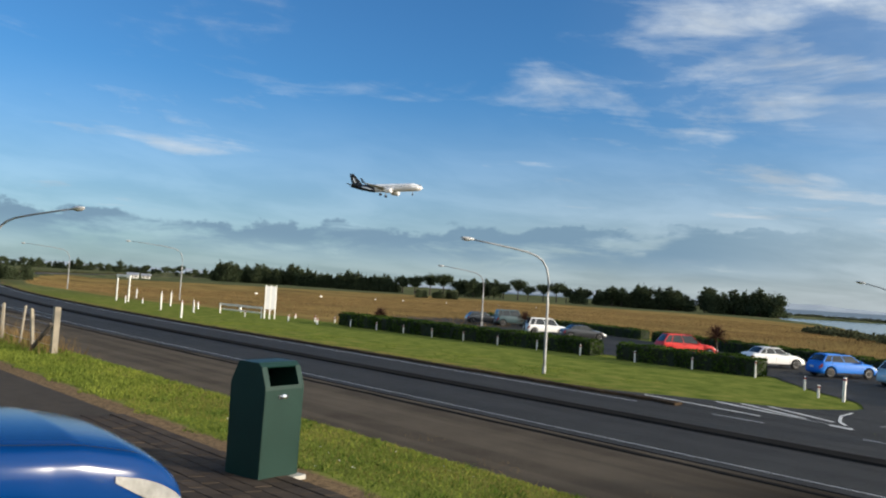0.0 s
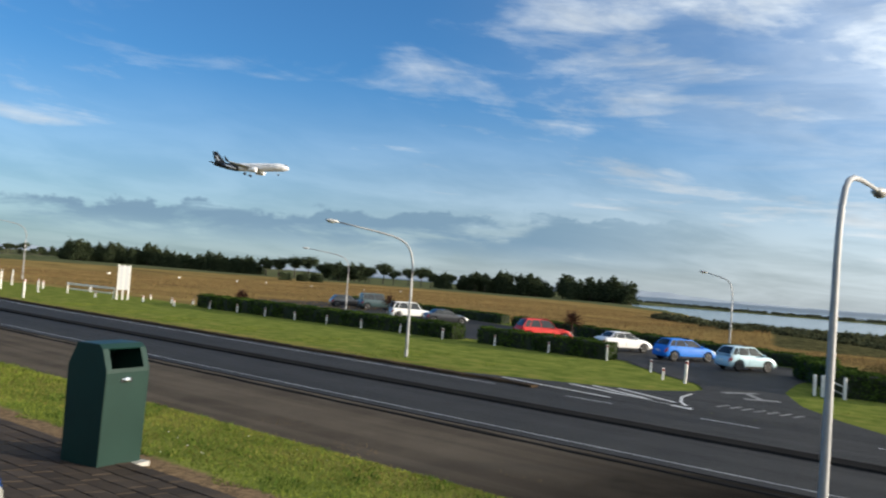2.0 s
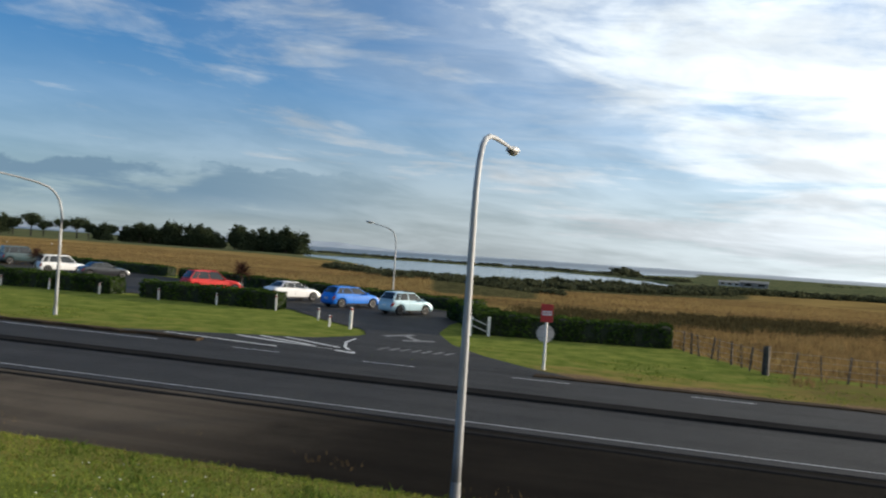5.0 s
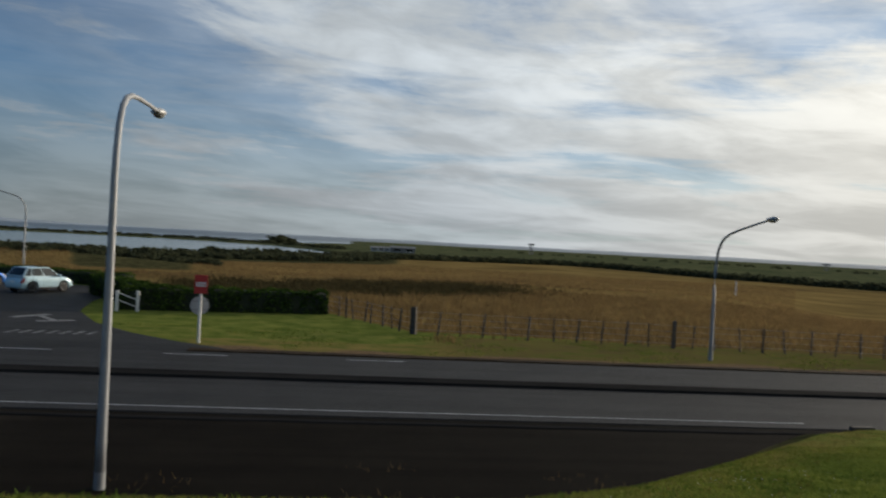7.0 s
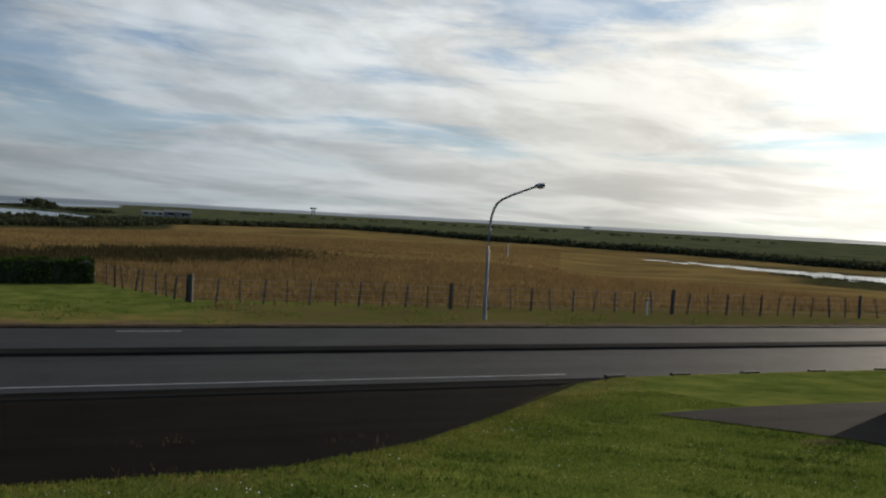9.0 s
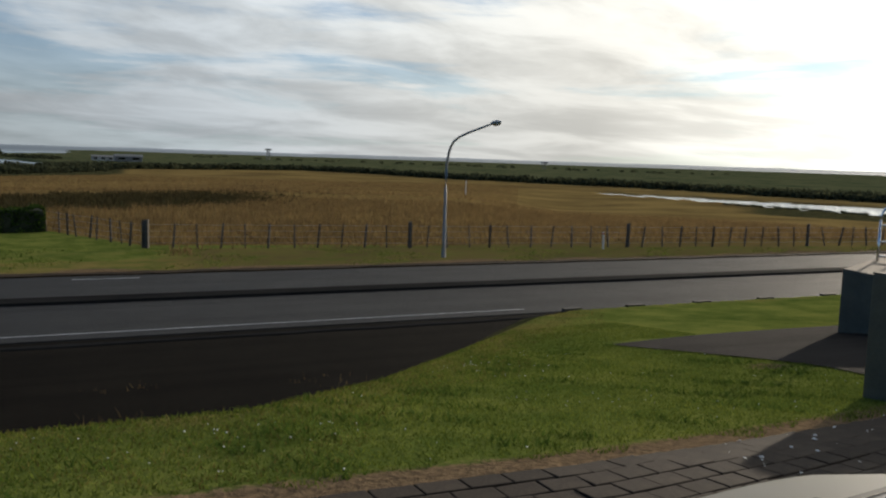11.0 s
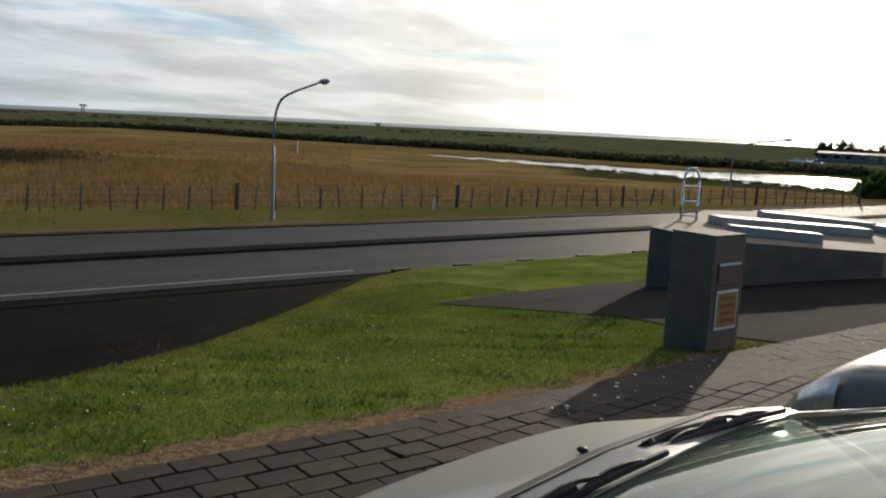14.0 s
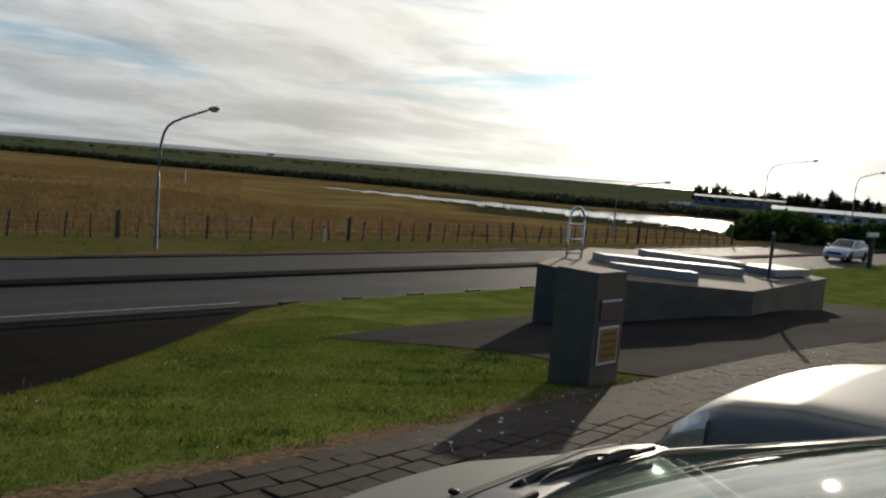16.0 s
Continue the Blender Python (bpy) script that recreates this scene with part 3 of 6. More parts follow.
# ---- lamps, posts, signs, fences ----
def ruled(name, left, right, across, lift, mat, label, category):
    v, f = [], []
    n = len(left)
    for (ax, ay), (bx, by) in zip(left, right):
        for k in range(across + 1):
            x, y = ax + (bx - ax) * k / across, ay + (by - ay) * k / across
            v.append((x, y, float(height(x, y)) + lift))
    w = across + 1
    for i in range(n - 1):
        for k in range(across):
            f.append((i * w + k, i * w + k + 1, (i + 1) * w + k + 1, (i + 1) * w + k)[::-1])
    bm = bmesh.new()
    vs = [bm.verts.new(p) for p in v]
    for q in f:
        bm.faces.new([vs[k] for k in q])
    bmesh.ops.recalc_face_normals(bm, faces=bm.faces[:])
    bm.normal_update()
    if sum(q.normal.z for q in bm.faces) < 0:
        bmesh.ops.reverse_faces(bm, faces=bm.faces[:])
    return tagged(part(name, bm, mat), label, category, kind="structure")


def densify(pts, n):
    """n points along a polyline."""
    p = np.array(pts, float)
    s = np.concatenate([[0], np.cumsum(np.hypot(*np.diff(p, axis=0).T))])
    u = np.linspace(0, s[-1], n)
    return list(zip(np.interp(u, s, p[:, 0]), np.interp(u, s, p[:, 1])))


ruled("exit_lane", densify([(-25.0, 29.32), (-20.0, 31.7), (-15.6, 33.9), (-14.3, 36.7), (-15.4, 39.2), (-18.6, 42.0), (-23.0, 46.6)], 30),
      densify([(-2.8, 29.32), (-5.6, 31.2), (-7.8, 33.4), (-10.0, 36.4), (-12.0, 41.0), (-13.0, 46.6)], 30), 12, 0.03, ROAD, "worn asphalt exit lane joining the road", "driveway")
ruled("car_park", densify([(-84, 58), (-66, 51), (-36, 48.6), (-24, 47.5), (-22.9, 46.62), (-13.0, 46.62)], 40), densify([(-86, 80), (-68, 79), (-46, 70), (-30, 64), (-22, 60), (-13.4, 56.0)], 40), 14, 0.03, ROAD, "asphalt car park behind clipped hedges", "car park")
ruled("lawn_path", densify([(9.5, 12.7), (11.8, 13.0), (14.4, 13.1), (30, 13.4)], 40), densify([(9.5, 12.5), (10.3, 10.1), (10.6, 8.9), (10.2, 6.8), (10.3, 5.95), (30, 6.25)], 40), 24, 0.02, PATCH, "brown asphalt path across the lawn", "path")



def marking(pts, width, label, mat=None):
    """A painted line laid on the ground along points."""
    bm = bmesh.new()
    p = [Vector((x, y, 0)) for x, y in pts]
    for a, b in zip(p, p[1:]):
        n = Vector((-(b - a).y, (b - a).x, 0)).normalized() * width / 2
        ends = []
        for q in (a - n, b - n, b + n, a + n):
            zz = max(0.026, float(height(q.x, q.y)) + 0.037) if q.y > 29.3 else 0.026
            ends.append(bm.verts.new((q.x, q.y, zz)))
        bm.faces.new(ends)
    return tagged(part("road_marking", bm, mat or ROAD_PAINT), label, "marking", "painted road lines", "structure")


marking([(-18.4, 32.0), (-12.2, 30.2)], 0.22, "white painted chevron line at the exit")
marking([(-16.6, 33.0), (-13.3, 31.3)], 0.2, "white painted chevron line at the exit")
marking([(-17.6, 32.6), (-14.2, 31.0)], 0.2, "white painted chevron line at the exit")
marking([(-21.0, 30.6), (-15.4, 29.9)], 0.14, "white painted chevron line at the exit")
marking([(-12.2, 30.2), (-13.2, 31.6), (-13.9, 33.4), (-14.1, 35.0)], 0.12, "curved white painted edge line of the exit")
for a, b, w in (((-12.9, 38.3), (-11.7, 36.6), 0.3), ((-13.6, 37.2), (-12.6, 38.9), 0.5), ((-12.2, 36.0), (-11.0, 36.9), 0.5)):
    marking([a, b], w, "worn white painted arrow on the asphalt", FADED_PAINT)
for k in range(7):
    x = -11.9 + k * 0.46
    marking([(x, 32.0 + 0.05 * k), (x + 0.1, 33.0 + 0.05 * k)], 0.16, "worn white painted lettering bars on the asphalt", FADED_PAINT)


def street_lamp(bx, by, bz, hx, hy, hz, rise=0.5, r=0.085):
    lamp = thing("street_lamp", "galvanised steel street lamp with a curved outreach arm", "street lamp", pose(bx, by, bz), "street lamps along the road")
    dx, dy, h = hx - bx, hy - by, hz - bz
    pts, rad = [], []
    for k in range(7):
        pts.append((0, 0, (h - 1.6 - rise) * k / 6))
        rad.append(r * (1 - 0.35 * k / 6))
    for s, drop in ((0.012, 1.15), (0.04, 0.72), (0.09, 0.42), (0.16, 0.24), (0.27, 0.13), (0.45, 0.07), (0.7, 0.03), (0.93, 0.0)):
        pts.append((dx * s, dy * s, h - drop - rise * (1 - s)))
        rad.append(r * (0.62 - 0.22 * s))
    bm = bmesh.new()
    tube(bm, pts, rad, 12)
    part("pole", bm, GALV, lamp, smooth=True)
    bm = bmesh.new()
    rod(bm, (0, 0, -0.12), (0, 0, 0.28), r * 1.12, r * 1.06, 12)
    part("base_sleeve", bm, GALV, lamp, smooth=False)
    q = Vector((dx, dy, 0.35)).to_track_quat("X", "Z").to_matrix().to_4x4()
    m = Matrix.Translation((dx, dy, h)) @ q
    bm = bmesh.new()
    bmesh.ops.create_uvsphere(bm, u_segments=16, v_segments=10, radius=1.0, matrix=m @ Matrix.Diagonal((0.36, 0.15, 0.09, 1)))
    head = part("lamp_head", bm, material("pale_grey_lamp_casting", (0.55, 0.55, 0.54), None, 0.45, 6, 50, 0.05, 0.3), lamp, smooth=True)
    bm = bmesh.new()
    bmesh.ops.create_uvsphere(bm, u_segments=14, v_segments=8, radius=1.0, matrix=m @ Matrix.Translation((0.05, 0, -0.05)) @ Matrix.Diagonal((0.24, 0.12, 0.08, 1)))
    part("lens", bm, LENS, head, "clear glass lamp bowl", True)
    return lamp


for a in ((-28.5, 32.68, 0.15, -30.9, 29.0, 6.7), (-3.57, 13.8, 0.0, -3.86, 18.0, 6.55, 0.04), (14.8, 31.7, 0.1, 14.7, 27.3, 5.56), (-24.6, 68.9, 0.2, -26.95, 68.35, 6.48), (-66, 65.4, 0.2, -69.25, 61.78, 6.49),
          (-111.8, 51.1, 0.2, -115.2, 44.6, 7.9), (-143, 46.0, 0.2, -146.6, 39.8, 7.2), (-40.5, 9.5, 0.6, -36.6, 11.7, 6.55), (60.0, 41.5, -0.4, 62.0, 38.0, 4.35), (83.1, 39.5, -0.4, 81.2, 34.0, 7.55), (96, 35.5, -0.4, 95, 32.6, 7.2)):
    street_lamp(*a)


def gz(x, y):
    return float(height(x, y))


def white_post(x, y, h, w=0.09, dark_top=False, group="white marker posts"):
    ob = thing("marker_post", "short white-painted timber marker post in the grass" if h < 1.3 else "tall white-painted timber post beside the road", "post", pose(x, y, gz(x, y), random.uniform(-2, 2), random.uniform(-2, 2), random.uniform(0, 40)), group)
    bm = boxed(-w / 2, -w / 2, -0.2, w / 2, w / 2, h)
    part("shaft", bm, WHITE_PAINT, ob, bevel=0.012, segments=1)
    bm = boxed(-w * 0.55, -w * 0.55, h - 0.14, w * 0.55, w * 0.55, h - 0.05)
    part("reflector_band", bm, BLACK_PLASTIC if dark_top else RED_LENS, ob, "dark reflector band", bevel=0.004, segments=1)
    return ob


for p in ((-83.7, 36.2, 1.92), (-71.9, 33.0, 1.55), (-80.9, 38.5, 1.28), (-95.7, 42.6, 1.78), (-124.3, 50.0, 1.45), (-99.6, 38.7, 0.87), (-90.3, 43.5, 0.82), (-101.3, 41.5, 0.67), (-84.9, 46.0, 0.79),
          (-75.9, 41.6, 0.59), (-70.9, 43.6, 0.62), (-75.2, 47.1, 0.48), (-70.3, 46.3, 0.57), (-66.0, 43.7, 0.59), (-69.3, 48.0, 0.51), (-87.5, 47.3, 0.61)):
    white_post(*p, w=0.13, dark_top=p[2] > 1.7)
white_post(53.4, 107.5, 2.1, 0.13)
white_post(24.1, 33.3, 0.85, 0.08)
for x, y, h in ((-16.15, 39.16, 1.1), (-19.37, 42.3, 0.7), (-17.4, 39.4, 0.6)):
    white_post(x, y, h, 0.12 if h > 1 else 0.10)
for k, x in enumerate((-23.8, -27.9, -32.1, -36.6, -40.6, -44.6, -48.4, -52.2, -56.0, -59.8, -63.8)):
    white_post(x, 45.75 + 0.02 * k, 0.95 if k == 0 else 0.72, 0.095, group="white posts in front of the hedge")


def gate_frame(x, y, yaw, w, h, label, bar=0.16):
    ob = thing("gateway", label, "frame", pose(x, y, gz(x, y), 0, 0, yaw))
    for s in (-1, 1):
        part("upright", boxed(s * w / 2 - bar / 2, -bar / 2, -0.2, s * w / 2 + bar / 2, bar / 2, h), WHITE_PAINT, ob, bevel=0.015, segments=1)
    part("crossbar", boxed(-w / 2 - bar, -bar / 2 - 0.02, h - bar * 1.8, w / 2 + bar, bar / 2 + 0.02, h - bar * 0.2), WHITE_PAINT, ob, bevel=0.015, segments=1)
    return ob


gate_frame(-106.5, 41.0, 25, 2.0, 3.4, "white-painted timber gate frame on the verge")
rail = gate_frame(-78.0, 42.2, 8, 7.0, 1.1, "white-painted timber rail barrier on the verge", 0.11)
part("lower_rail", boxed(-3.2, -0.03, 0.45, 3.2, 0.03, 0.56), WHITE_PAINT, rail)


def notice_board(x, y, yaw):
    ob = thing("notice_board", "tall white slatted board on three white posts", "sign board", pose(x, y, gz(x, y), 0, 0, yaw))
    for s in (-0.5, 0.0, 0.5):
        part("post", boxed(s - 0.07, -0.07, -0.2, s + 0.07, 0.07, 3.35), WHITE_PAINT, ob, bevel=0.012, segments=1)
    part("panel", boxed(-0.46, -0.068, 0.95, 0.46, -0.04, 3.25), material("board_grey_white", (0.62, 0.63, 0.64), (0.5, 0.5, 0.52), 0.6), ob, "pale grey panel", bevel=0.006, segments=1)
    return ob


notice_board(-73.5, 43.0, 58)


def no_entry_sign(x, y):
    ob = thing("no_entry_sign", "red no entry sign on a white post in the grass", "road sign", pose(x, y, gz(x, y), 0, 0, 4))
    bm = bmesh.new()
    rod(bm, (0, 0, -0.3), (0, 0, 2.45), 0.05, n=12)
    part("post", bm, WHITE_PAINT, ob, smooth=False)
    red = material("red_sign_face", (0.50, 0.035, 0.03), (0.38, 0.03, 0.025), 0.45, 3, 50, 0.02)
    pl = part("sign_plate", boxed(-0.23, -0.075, 1.80, 0.23, -0.055, 2.48), red, ob, bevel=0.004, segments=1)
    part("white_bar", boxed(-0.18, -0.083, 2.06, 0.18, -0.077, 2.22), WHITE_PAINT, pl, "white bar")
    for k in range(5):
        part("lettering_bar", boxed(-0.15 + 0.065 * k, -0.089, 2.11, -0.11 + 0.065 * k, -0.084, 2.17), red, pl)
    ob2 = thing("round_sign", "round traffic sign seen from its bare grey back", "road sign", pose(x - 0.1, y + 0.5, gz(x, y), 0, 0, 10))
    bm = bmesh.new()
    rod(bm, (0, 0.05, -0.3), (0, 0.05, 1.8), 0.035, n=10)
    part("post", bm, GALV, ob2)
    bm = bmesh.new()
    bmesh.ops.create_cone(bm, cap_ends=True, segments=32, radius1=0.34, radius2=0.34, depth=0.012, matrix=Matrix.Translation((0, 0, 1.32)) @ pose(0, 0, 0, 90))
    disc = part("disc", bm, material("bare_aluminium", (0.50, 0.51, 0.52), (0.38, 0.39, 0.40), 0.45, 4, 60, 0.03, 0.6), ob2)
    for zz in (1.16, 1.48):
        part("bracket", boxed(-0.3, -0.03, zz - 0.02, 0.3, -0.008, zz + 0.02), GALV, disc)


no_entry_sign(-4.97, 31.35)

# small white field gate beside the exit
g = thing("field_gate", "small white metal gate between white posts by the hedge", "gate", pose(-10.6, 42.0, gz(-10.6, 42), 0, 0, 8))
for s in (-0.35, 0.0, 0.95):
    part("post", boxed(s - 0.07, -0.07, -0.2, s + 0.07, 0.07, 1.0), WHITE_PAINT, g, bevel=0.01, segments=1)
for zz in (0.45, 0.8):
    bm = bmesh.new()
    rod(bm, (0, 0, zz + 0.1), (0.95, 0, zz - 0.25), 0.022)
    part("rail", bm, WHITE_PAINT, g)


def fence(path, step, h, mat, label, name="fence", lean=5.0, wires=4, seed=3):
    """Posts along a line, some leaning, with thin wires strung between them."""
    rng = random.Random(seed)
    pts = densify(path, int(sum(math.dist(a, b) for a, b in zip(path, path[1:])) / step) + 1)
    ob = thing(name, label, "fence")
    meshes = []
    for thick in (0.03, 0.042, 0.075):
        bm = bmesh.new()
        box(bm, -thick, -thick, -0.35, thick, thick, h if thick < 0.07 else h * 1.12)
        for vtx in bm.verts:
            if vtx.co.z > 0.5:
                vtx.co.x *= 0.85
                vtx.co.z += 0.03 * rng.uniform(-1, 1)
        bmesh.ops.bevel(bm, geom=bm.edges[:], offset=0.008, segments=1, affect="EDGES")
        me = bpy.data.meshes.new("fence_post")
        bm.to_mesh(me)
        bm.free()
        me.materials.append(mat)
        meshes.append(me)
    for k, (x, y) in enumerate(pts):
        big = k % 11 == 0
        p = new("fence_post", meshes[2] if big else meshes[k % 2])
        p.parent = ob
        a = 1.2 if big else lean
        p.matrix_basis = pose(x + rng.uniform(-0.12, 0.12), y + rng.uniform(-0.08, 0.08), gz(x, y), rng.uniform(-a, a), rng.uniform(-a, a) * 1.6, rng.uniform(0, 90))
    for w in range(wires):
        zz = h * (0.25 + 0.72 * w / max(1, wires - 1)) - 0.04
        cu = bmesh.new()
        tube(cu, [(x, y - 0.05, gz(x, y) + zz + rng.uniform(-0.015, 0.015)) for x, y in pts], [0.006] * len(pts), 4)
        part("wire", cu, GALV, ob)
    return ob


fence([(3.34, 36.9), (26, 33.9), (60, 30.6)], 1.02, 1.08, POST_WOOD, "old post-and-wire fence with leaning grey battens", lean=7)
fence([(3.3, 37.1), (-0.4, 44.9)], 0.95, 1.05, POST_WOOD, "old post-and-wire fence running back to the hedge", lean=4, seed=5)
fence([(-22.1, 6.6), (-40, 6.6)], 1.45, 1.05, PALE_WOOD, "pale post-and-wire fence along the top of the bank", lean=5, seed=8)
brace = thing("fence_brace", "slanting timber brace against the end post of the fence", "fence brace")
bm = bmesh.new()
rod(bm, (-22.15, 6.55, gz(-22, 6.6) + 0.75), (-22.9, 6.3, gz(-22.9, 6.3) + 0.0), 0.05, n=8)
part("timber", bm, POST_WOOD, brace)


# ---- hedges, shrubs, trees ----
def leaves(name, centres, normals, size, mat, parent, rng, kind=True, label=""):
    """Many small leaf faces at the given places."""
    n = len(centres)
    d = rng.normal(size=(n, 3)) + normals * 0.8
    d /= np.linalg.norm(d, axis=1, keepdims=True)
    u = np.cross(d, rng.normal(size=(n, 3)))
    u /= np.linalg.norm(u, axis=1, keepdims=True)
    w = np.cross(d, u)
    s = size * rng.uniform(0.6, 1.4, (n, 1))
    c = np.asarray(centres)
    v = np.stack([c - u * s, c - w * s * 0.6, c + u * s, c + w * s * 0.6], 1).reshape(-1, 3)
    f = (np.arange(n)[:, None] * 4 + np.arange(4)[None]).tolist()
    ob = raw(name, v.tolist(), f, mat, parent, label)
    if kind:
        tagged(ob, kind="stuff")
    return ob


def hedge(x0, y0, x1, y1, thick, h, label, seed, density=170):
    rng = np.random.RandomState(seed)
    L, yaw = math.hypot(x1 - x0, y1 - y0), math.degrees(math.atan2(y1 - y0, x1 - x0))
    ob = thing("hedge", label, "hedge", pose(x0, y0, gz((x0 + x1) / 2, (y0 + y1) / 2), 0, 0, yaw), "clipped hedges of the car park")
    nx = max(8, int(L / 0.35))
    bm = bmesh.new()
    prof = [(0.06, -0.1), (0.02, 0.3), (0.03, h * 0.8), (0.14, h - 0.06), (thick / 2, h - 0.02), (thick - 0.14, h - 0.06), (thick - 0.03, h * 0.8), (thick - 0.05, -0.1)]
    rows = [[bm.verts.new((L * i / nx + rng.uniform(-0.04, 0.04), y + rng.uniform(-0.05, 0.05), z + rng.uniform(-0.05, 0.03))) for y, z in prof] for i in range(nx + 1)]
    for a, b in zip(rows, rows[1:]):
        for k in range(len(prof) - 1):
            bm.faces.new((a[k], a[k + 1], b[k + 1], b[k]))
    bm.faces.new(rows[0])
    bm.faces.new(rows[-1][::-1])
    # solid core in near-black green, darker than the leaves over it
    part("core", bm, CORE, ob, "solid near-black green core under the leaves")
    n = int(L * (2 * h + thick) * density)
    s = rng.uniform(0, 2 * h + thick, n)
    x = rng.uniform(-0.03, L + 0.03, n)
    y = np.where(s < h, 0.0, np.where(s < h + thick, s - h, thick))
    z = np.where(s < h, s, np.where(s < h + thick, h, 2 * h + thick - s))
    bulge = 0.06 * np.sin(x * 2.3 + seed) + 0.04 * np.sin(x * 7.1)
    nrm = np.stack([0 * x, np.where(s < h, -1.0, np.where(s < h + thick, 0, 1.0)), np.where((s >= h) & (s < h + thick), 1.0, 0.0)], -1)
    c = np.stack([x, y, z], -1) + nrm * (bulge + rng.uniform(-0.04, 0.06, n))[:, None]
    ne = int(thick * h * density * 2)
    ce = np.stack([np.where(rng.rand(ne) < 0.5, -0.02, L + 0.02), rng.uniform(0, thick, ne), rng.uniform(0, h, ne)], -1)
    leaves("leaves", np.concatenate([c, ce]), np.concatenate([nrm, np.zeros((ne, 3))]), 0.075, HEDGE, ob, rng, label="small dark green leaves")
    return ob


hedge(-66, 46.2, -36.2, 46.4, 1.5, 1.12, "long clipped dark green hedge beside the car park", 1)
hedge(-33.8, 46.2, -24.0, 46.0, 1.4, 1.05, "short clipped dark green hedge ending at the exit", 2)
hedge(-10.6, 42.6, -0.55, 44.6, 1.5, 1.12, "clipped dark green hedge running to the fence", 3)
hedge(-14.6, 51.5, -9.8, 43.6, 1.0, 1.15, "clipped green hedge beside the exit lane", 4)
hedge(-80, 79.5, -50, 72.5, 1.2, 0.95, "low clipped hedge behind the parked cars", 5, 90)
hedge(-48, 71.5, -14.2, 57.5, 1.2, 0.95, "low clipped hedge behind the parked cars", 6, 110)


def cabbage_shrub(x, y, h, seed):
    rng = np.random.RandomState(seed)
    ob = thing("cabbage_shrub", "small bronze-leaved spiky shrub behind the hedge", "shrub", pose(x, y, gz(x, y)), "bronze shrubs")
    bm = bmesh.new()
    tube(bm, [(0, 0, -0.1), (0.03, 0, h * 0.3), (0, 0.02, h * 0.62)], [0.09, 0.07, 0.05], 8)
    part("trunk", bm, BARK, ob)
    v, f = [], []
    for k in range(150):
        a, e, L = rng.uniform(0, math.tau), rng.uniform(-0.5, 1.4), h * rng.uniform(0.3, 0.5)
        d = Vector((math.cos(a) * math.cos(e), math.sin(a) * math.cos(e), math.sin(e)))
        s = Vector((-math.sin(a), math.cos(a), 0)) * 0.03
        o = Vector((0, 0, h * 0.62))
        i = len(v)
        v += [o - s, o + s, o + d * L * 0.6 + s, o + d * L - Vector((0, 0, 0.05)), o + d * L * 0.6 - s]
        f.append((i, i + 1, i + 2, i + 3, i + 4))
    raw("fronds", v, f, FLAX, ob)
    return ob


for i, p in enumerate(((-33.6, 58.6, 2.6), (-57.0, 62.5, 2.3), (-64.8, 50.2, 1.9), (-66.6, 51.6, 1.7))):
    cabbage_shrub(*p, 20 + i)


def pine(h, w, seed, gappy=False):
    """A tall conifer: tapered trunk, limbs, and a ragged crown of many clumps."""
    rng = np.random.RandomState(seed)
    ob = thing("pine_tree", "tall dark shelter-belt pine with a ragged crown", "tree", None, "pines of the shelter belts")
    bm = bmesh.new()
    lean = rng.uniform(-0.4, 0.4, 2)
    tube(bm, [(0, 0, -0.5), (lean[0] * 0.3, lean[1] * 0.3, h * 0.4), (lean[0], lean[1], h * 0.9)], [0.42, 0.28, 0.07], 8)
    tips = []
    for k in range(22 if gappy else 30):
        t = rng.uniform(0.55 if gappy else 0.10, 0.93)
        a = rng.uniform(0, math.tau)
        reach = w * (0.5 + 0.5 * rng.rand()) * (1.15 - 0.55 * t if not gappy else (0.9 if t > 0.7 else 0.5))
        base = Vector((lean[0] * t, lean[1] * t, h * t * 0.92))
        tip = base + Vector((math.cos(a) * reach, math.sin(a) * reach, reach * rng.uniform(0.0, 0.35)))
        tube(bm, [base, (base + tip) / 2 + Vector((0, 0, -0.1)), tip], [0.1, 0.07, 0.03], 5)
        tips.append((base, tip, reach))
    part("trunk", bm, BARK, ob)
    cs = []
    for base, tip, reach in tips:
        for u in (0.45, 0.75, 1.0):
            c = base.lerp(tip, u)
            m = 40
            cs.append(np.array(c) + rng.normal(size=(m, 3)) * np.array([0.60, 0.60, 0.42]) * (0.6 + reach * 0.30))
    cs.append(np.array([lean[0], lean[1], h * 0.93]) + rng.normal(size=(60, 3)) * np.array([0.5, 0.5, 0.7]))
    c = np.concatenate(cs)
    leaves("crown", c, np.zeros_like(c), 0.42, PINE, ob, rng, kind=False, label="dark green needle clumps")
    return ob


PINES = [pine(11.5, 3.4, 1), pine(12.5, 3.8, 2), pine(10.0, 4.2, 3), pine(11.0, 4.6, 4, True), pine(9.5, 4.8, 5, True), pine(8.5, 3.6, 6)]


def belt(az0, az1, r0, r1, count, kinds, s0, s1, seed, deep=14.0):
    rng = random.Random(seed)
    for k in range(count):
        t = (k + rng.uniform(-0.3, 0.3)) / max(1, count - 1)
        az, r = radians(az0 + (az1 - az0) * t), r0 + (r1 - r0) * t + rng.uniform(0, deep)
        x, y, s = r * math.sin(az), r * math.cos(az), rng.uniform(s0, s1)
        o = copy_thing(PINES[rng.choice(kinds)], pose(x, y, gz(x, y) - 0.2, 0, 0, rng.uniform(0, 360)))
        o.scale = (s, s, s * rng.uniform(0.92, 1.08))


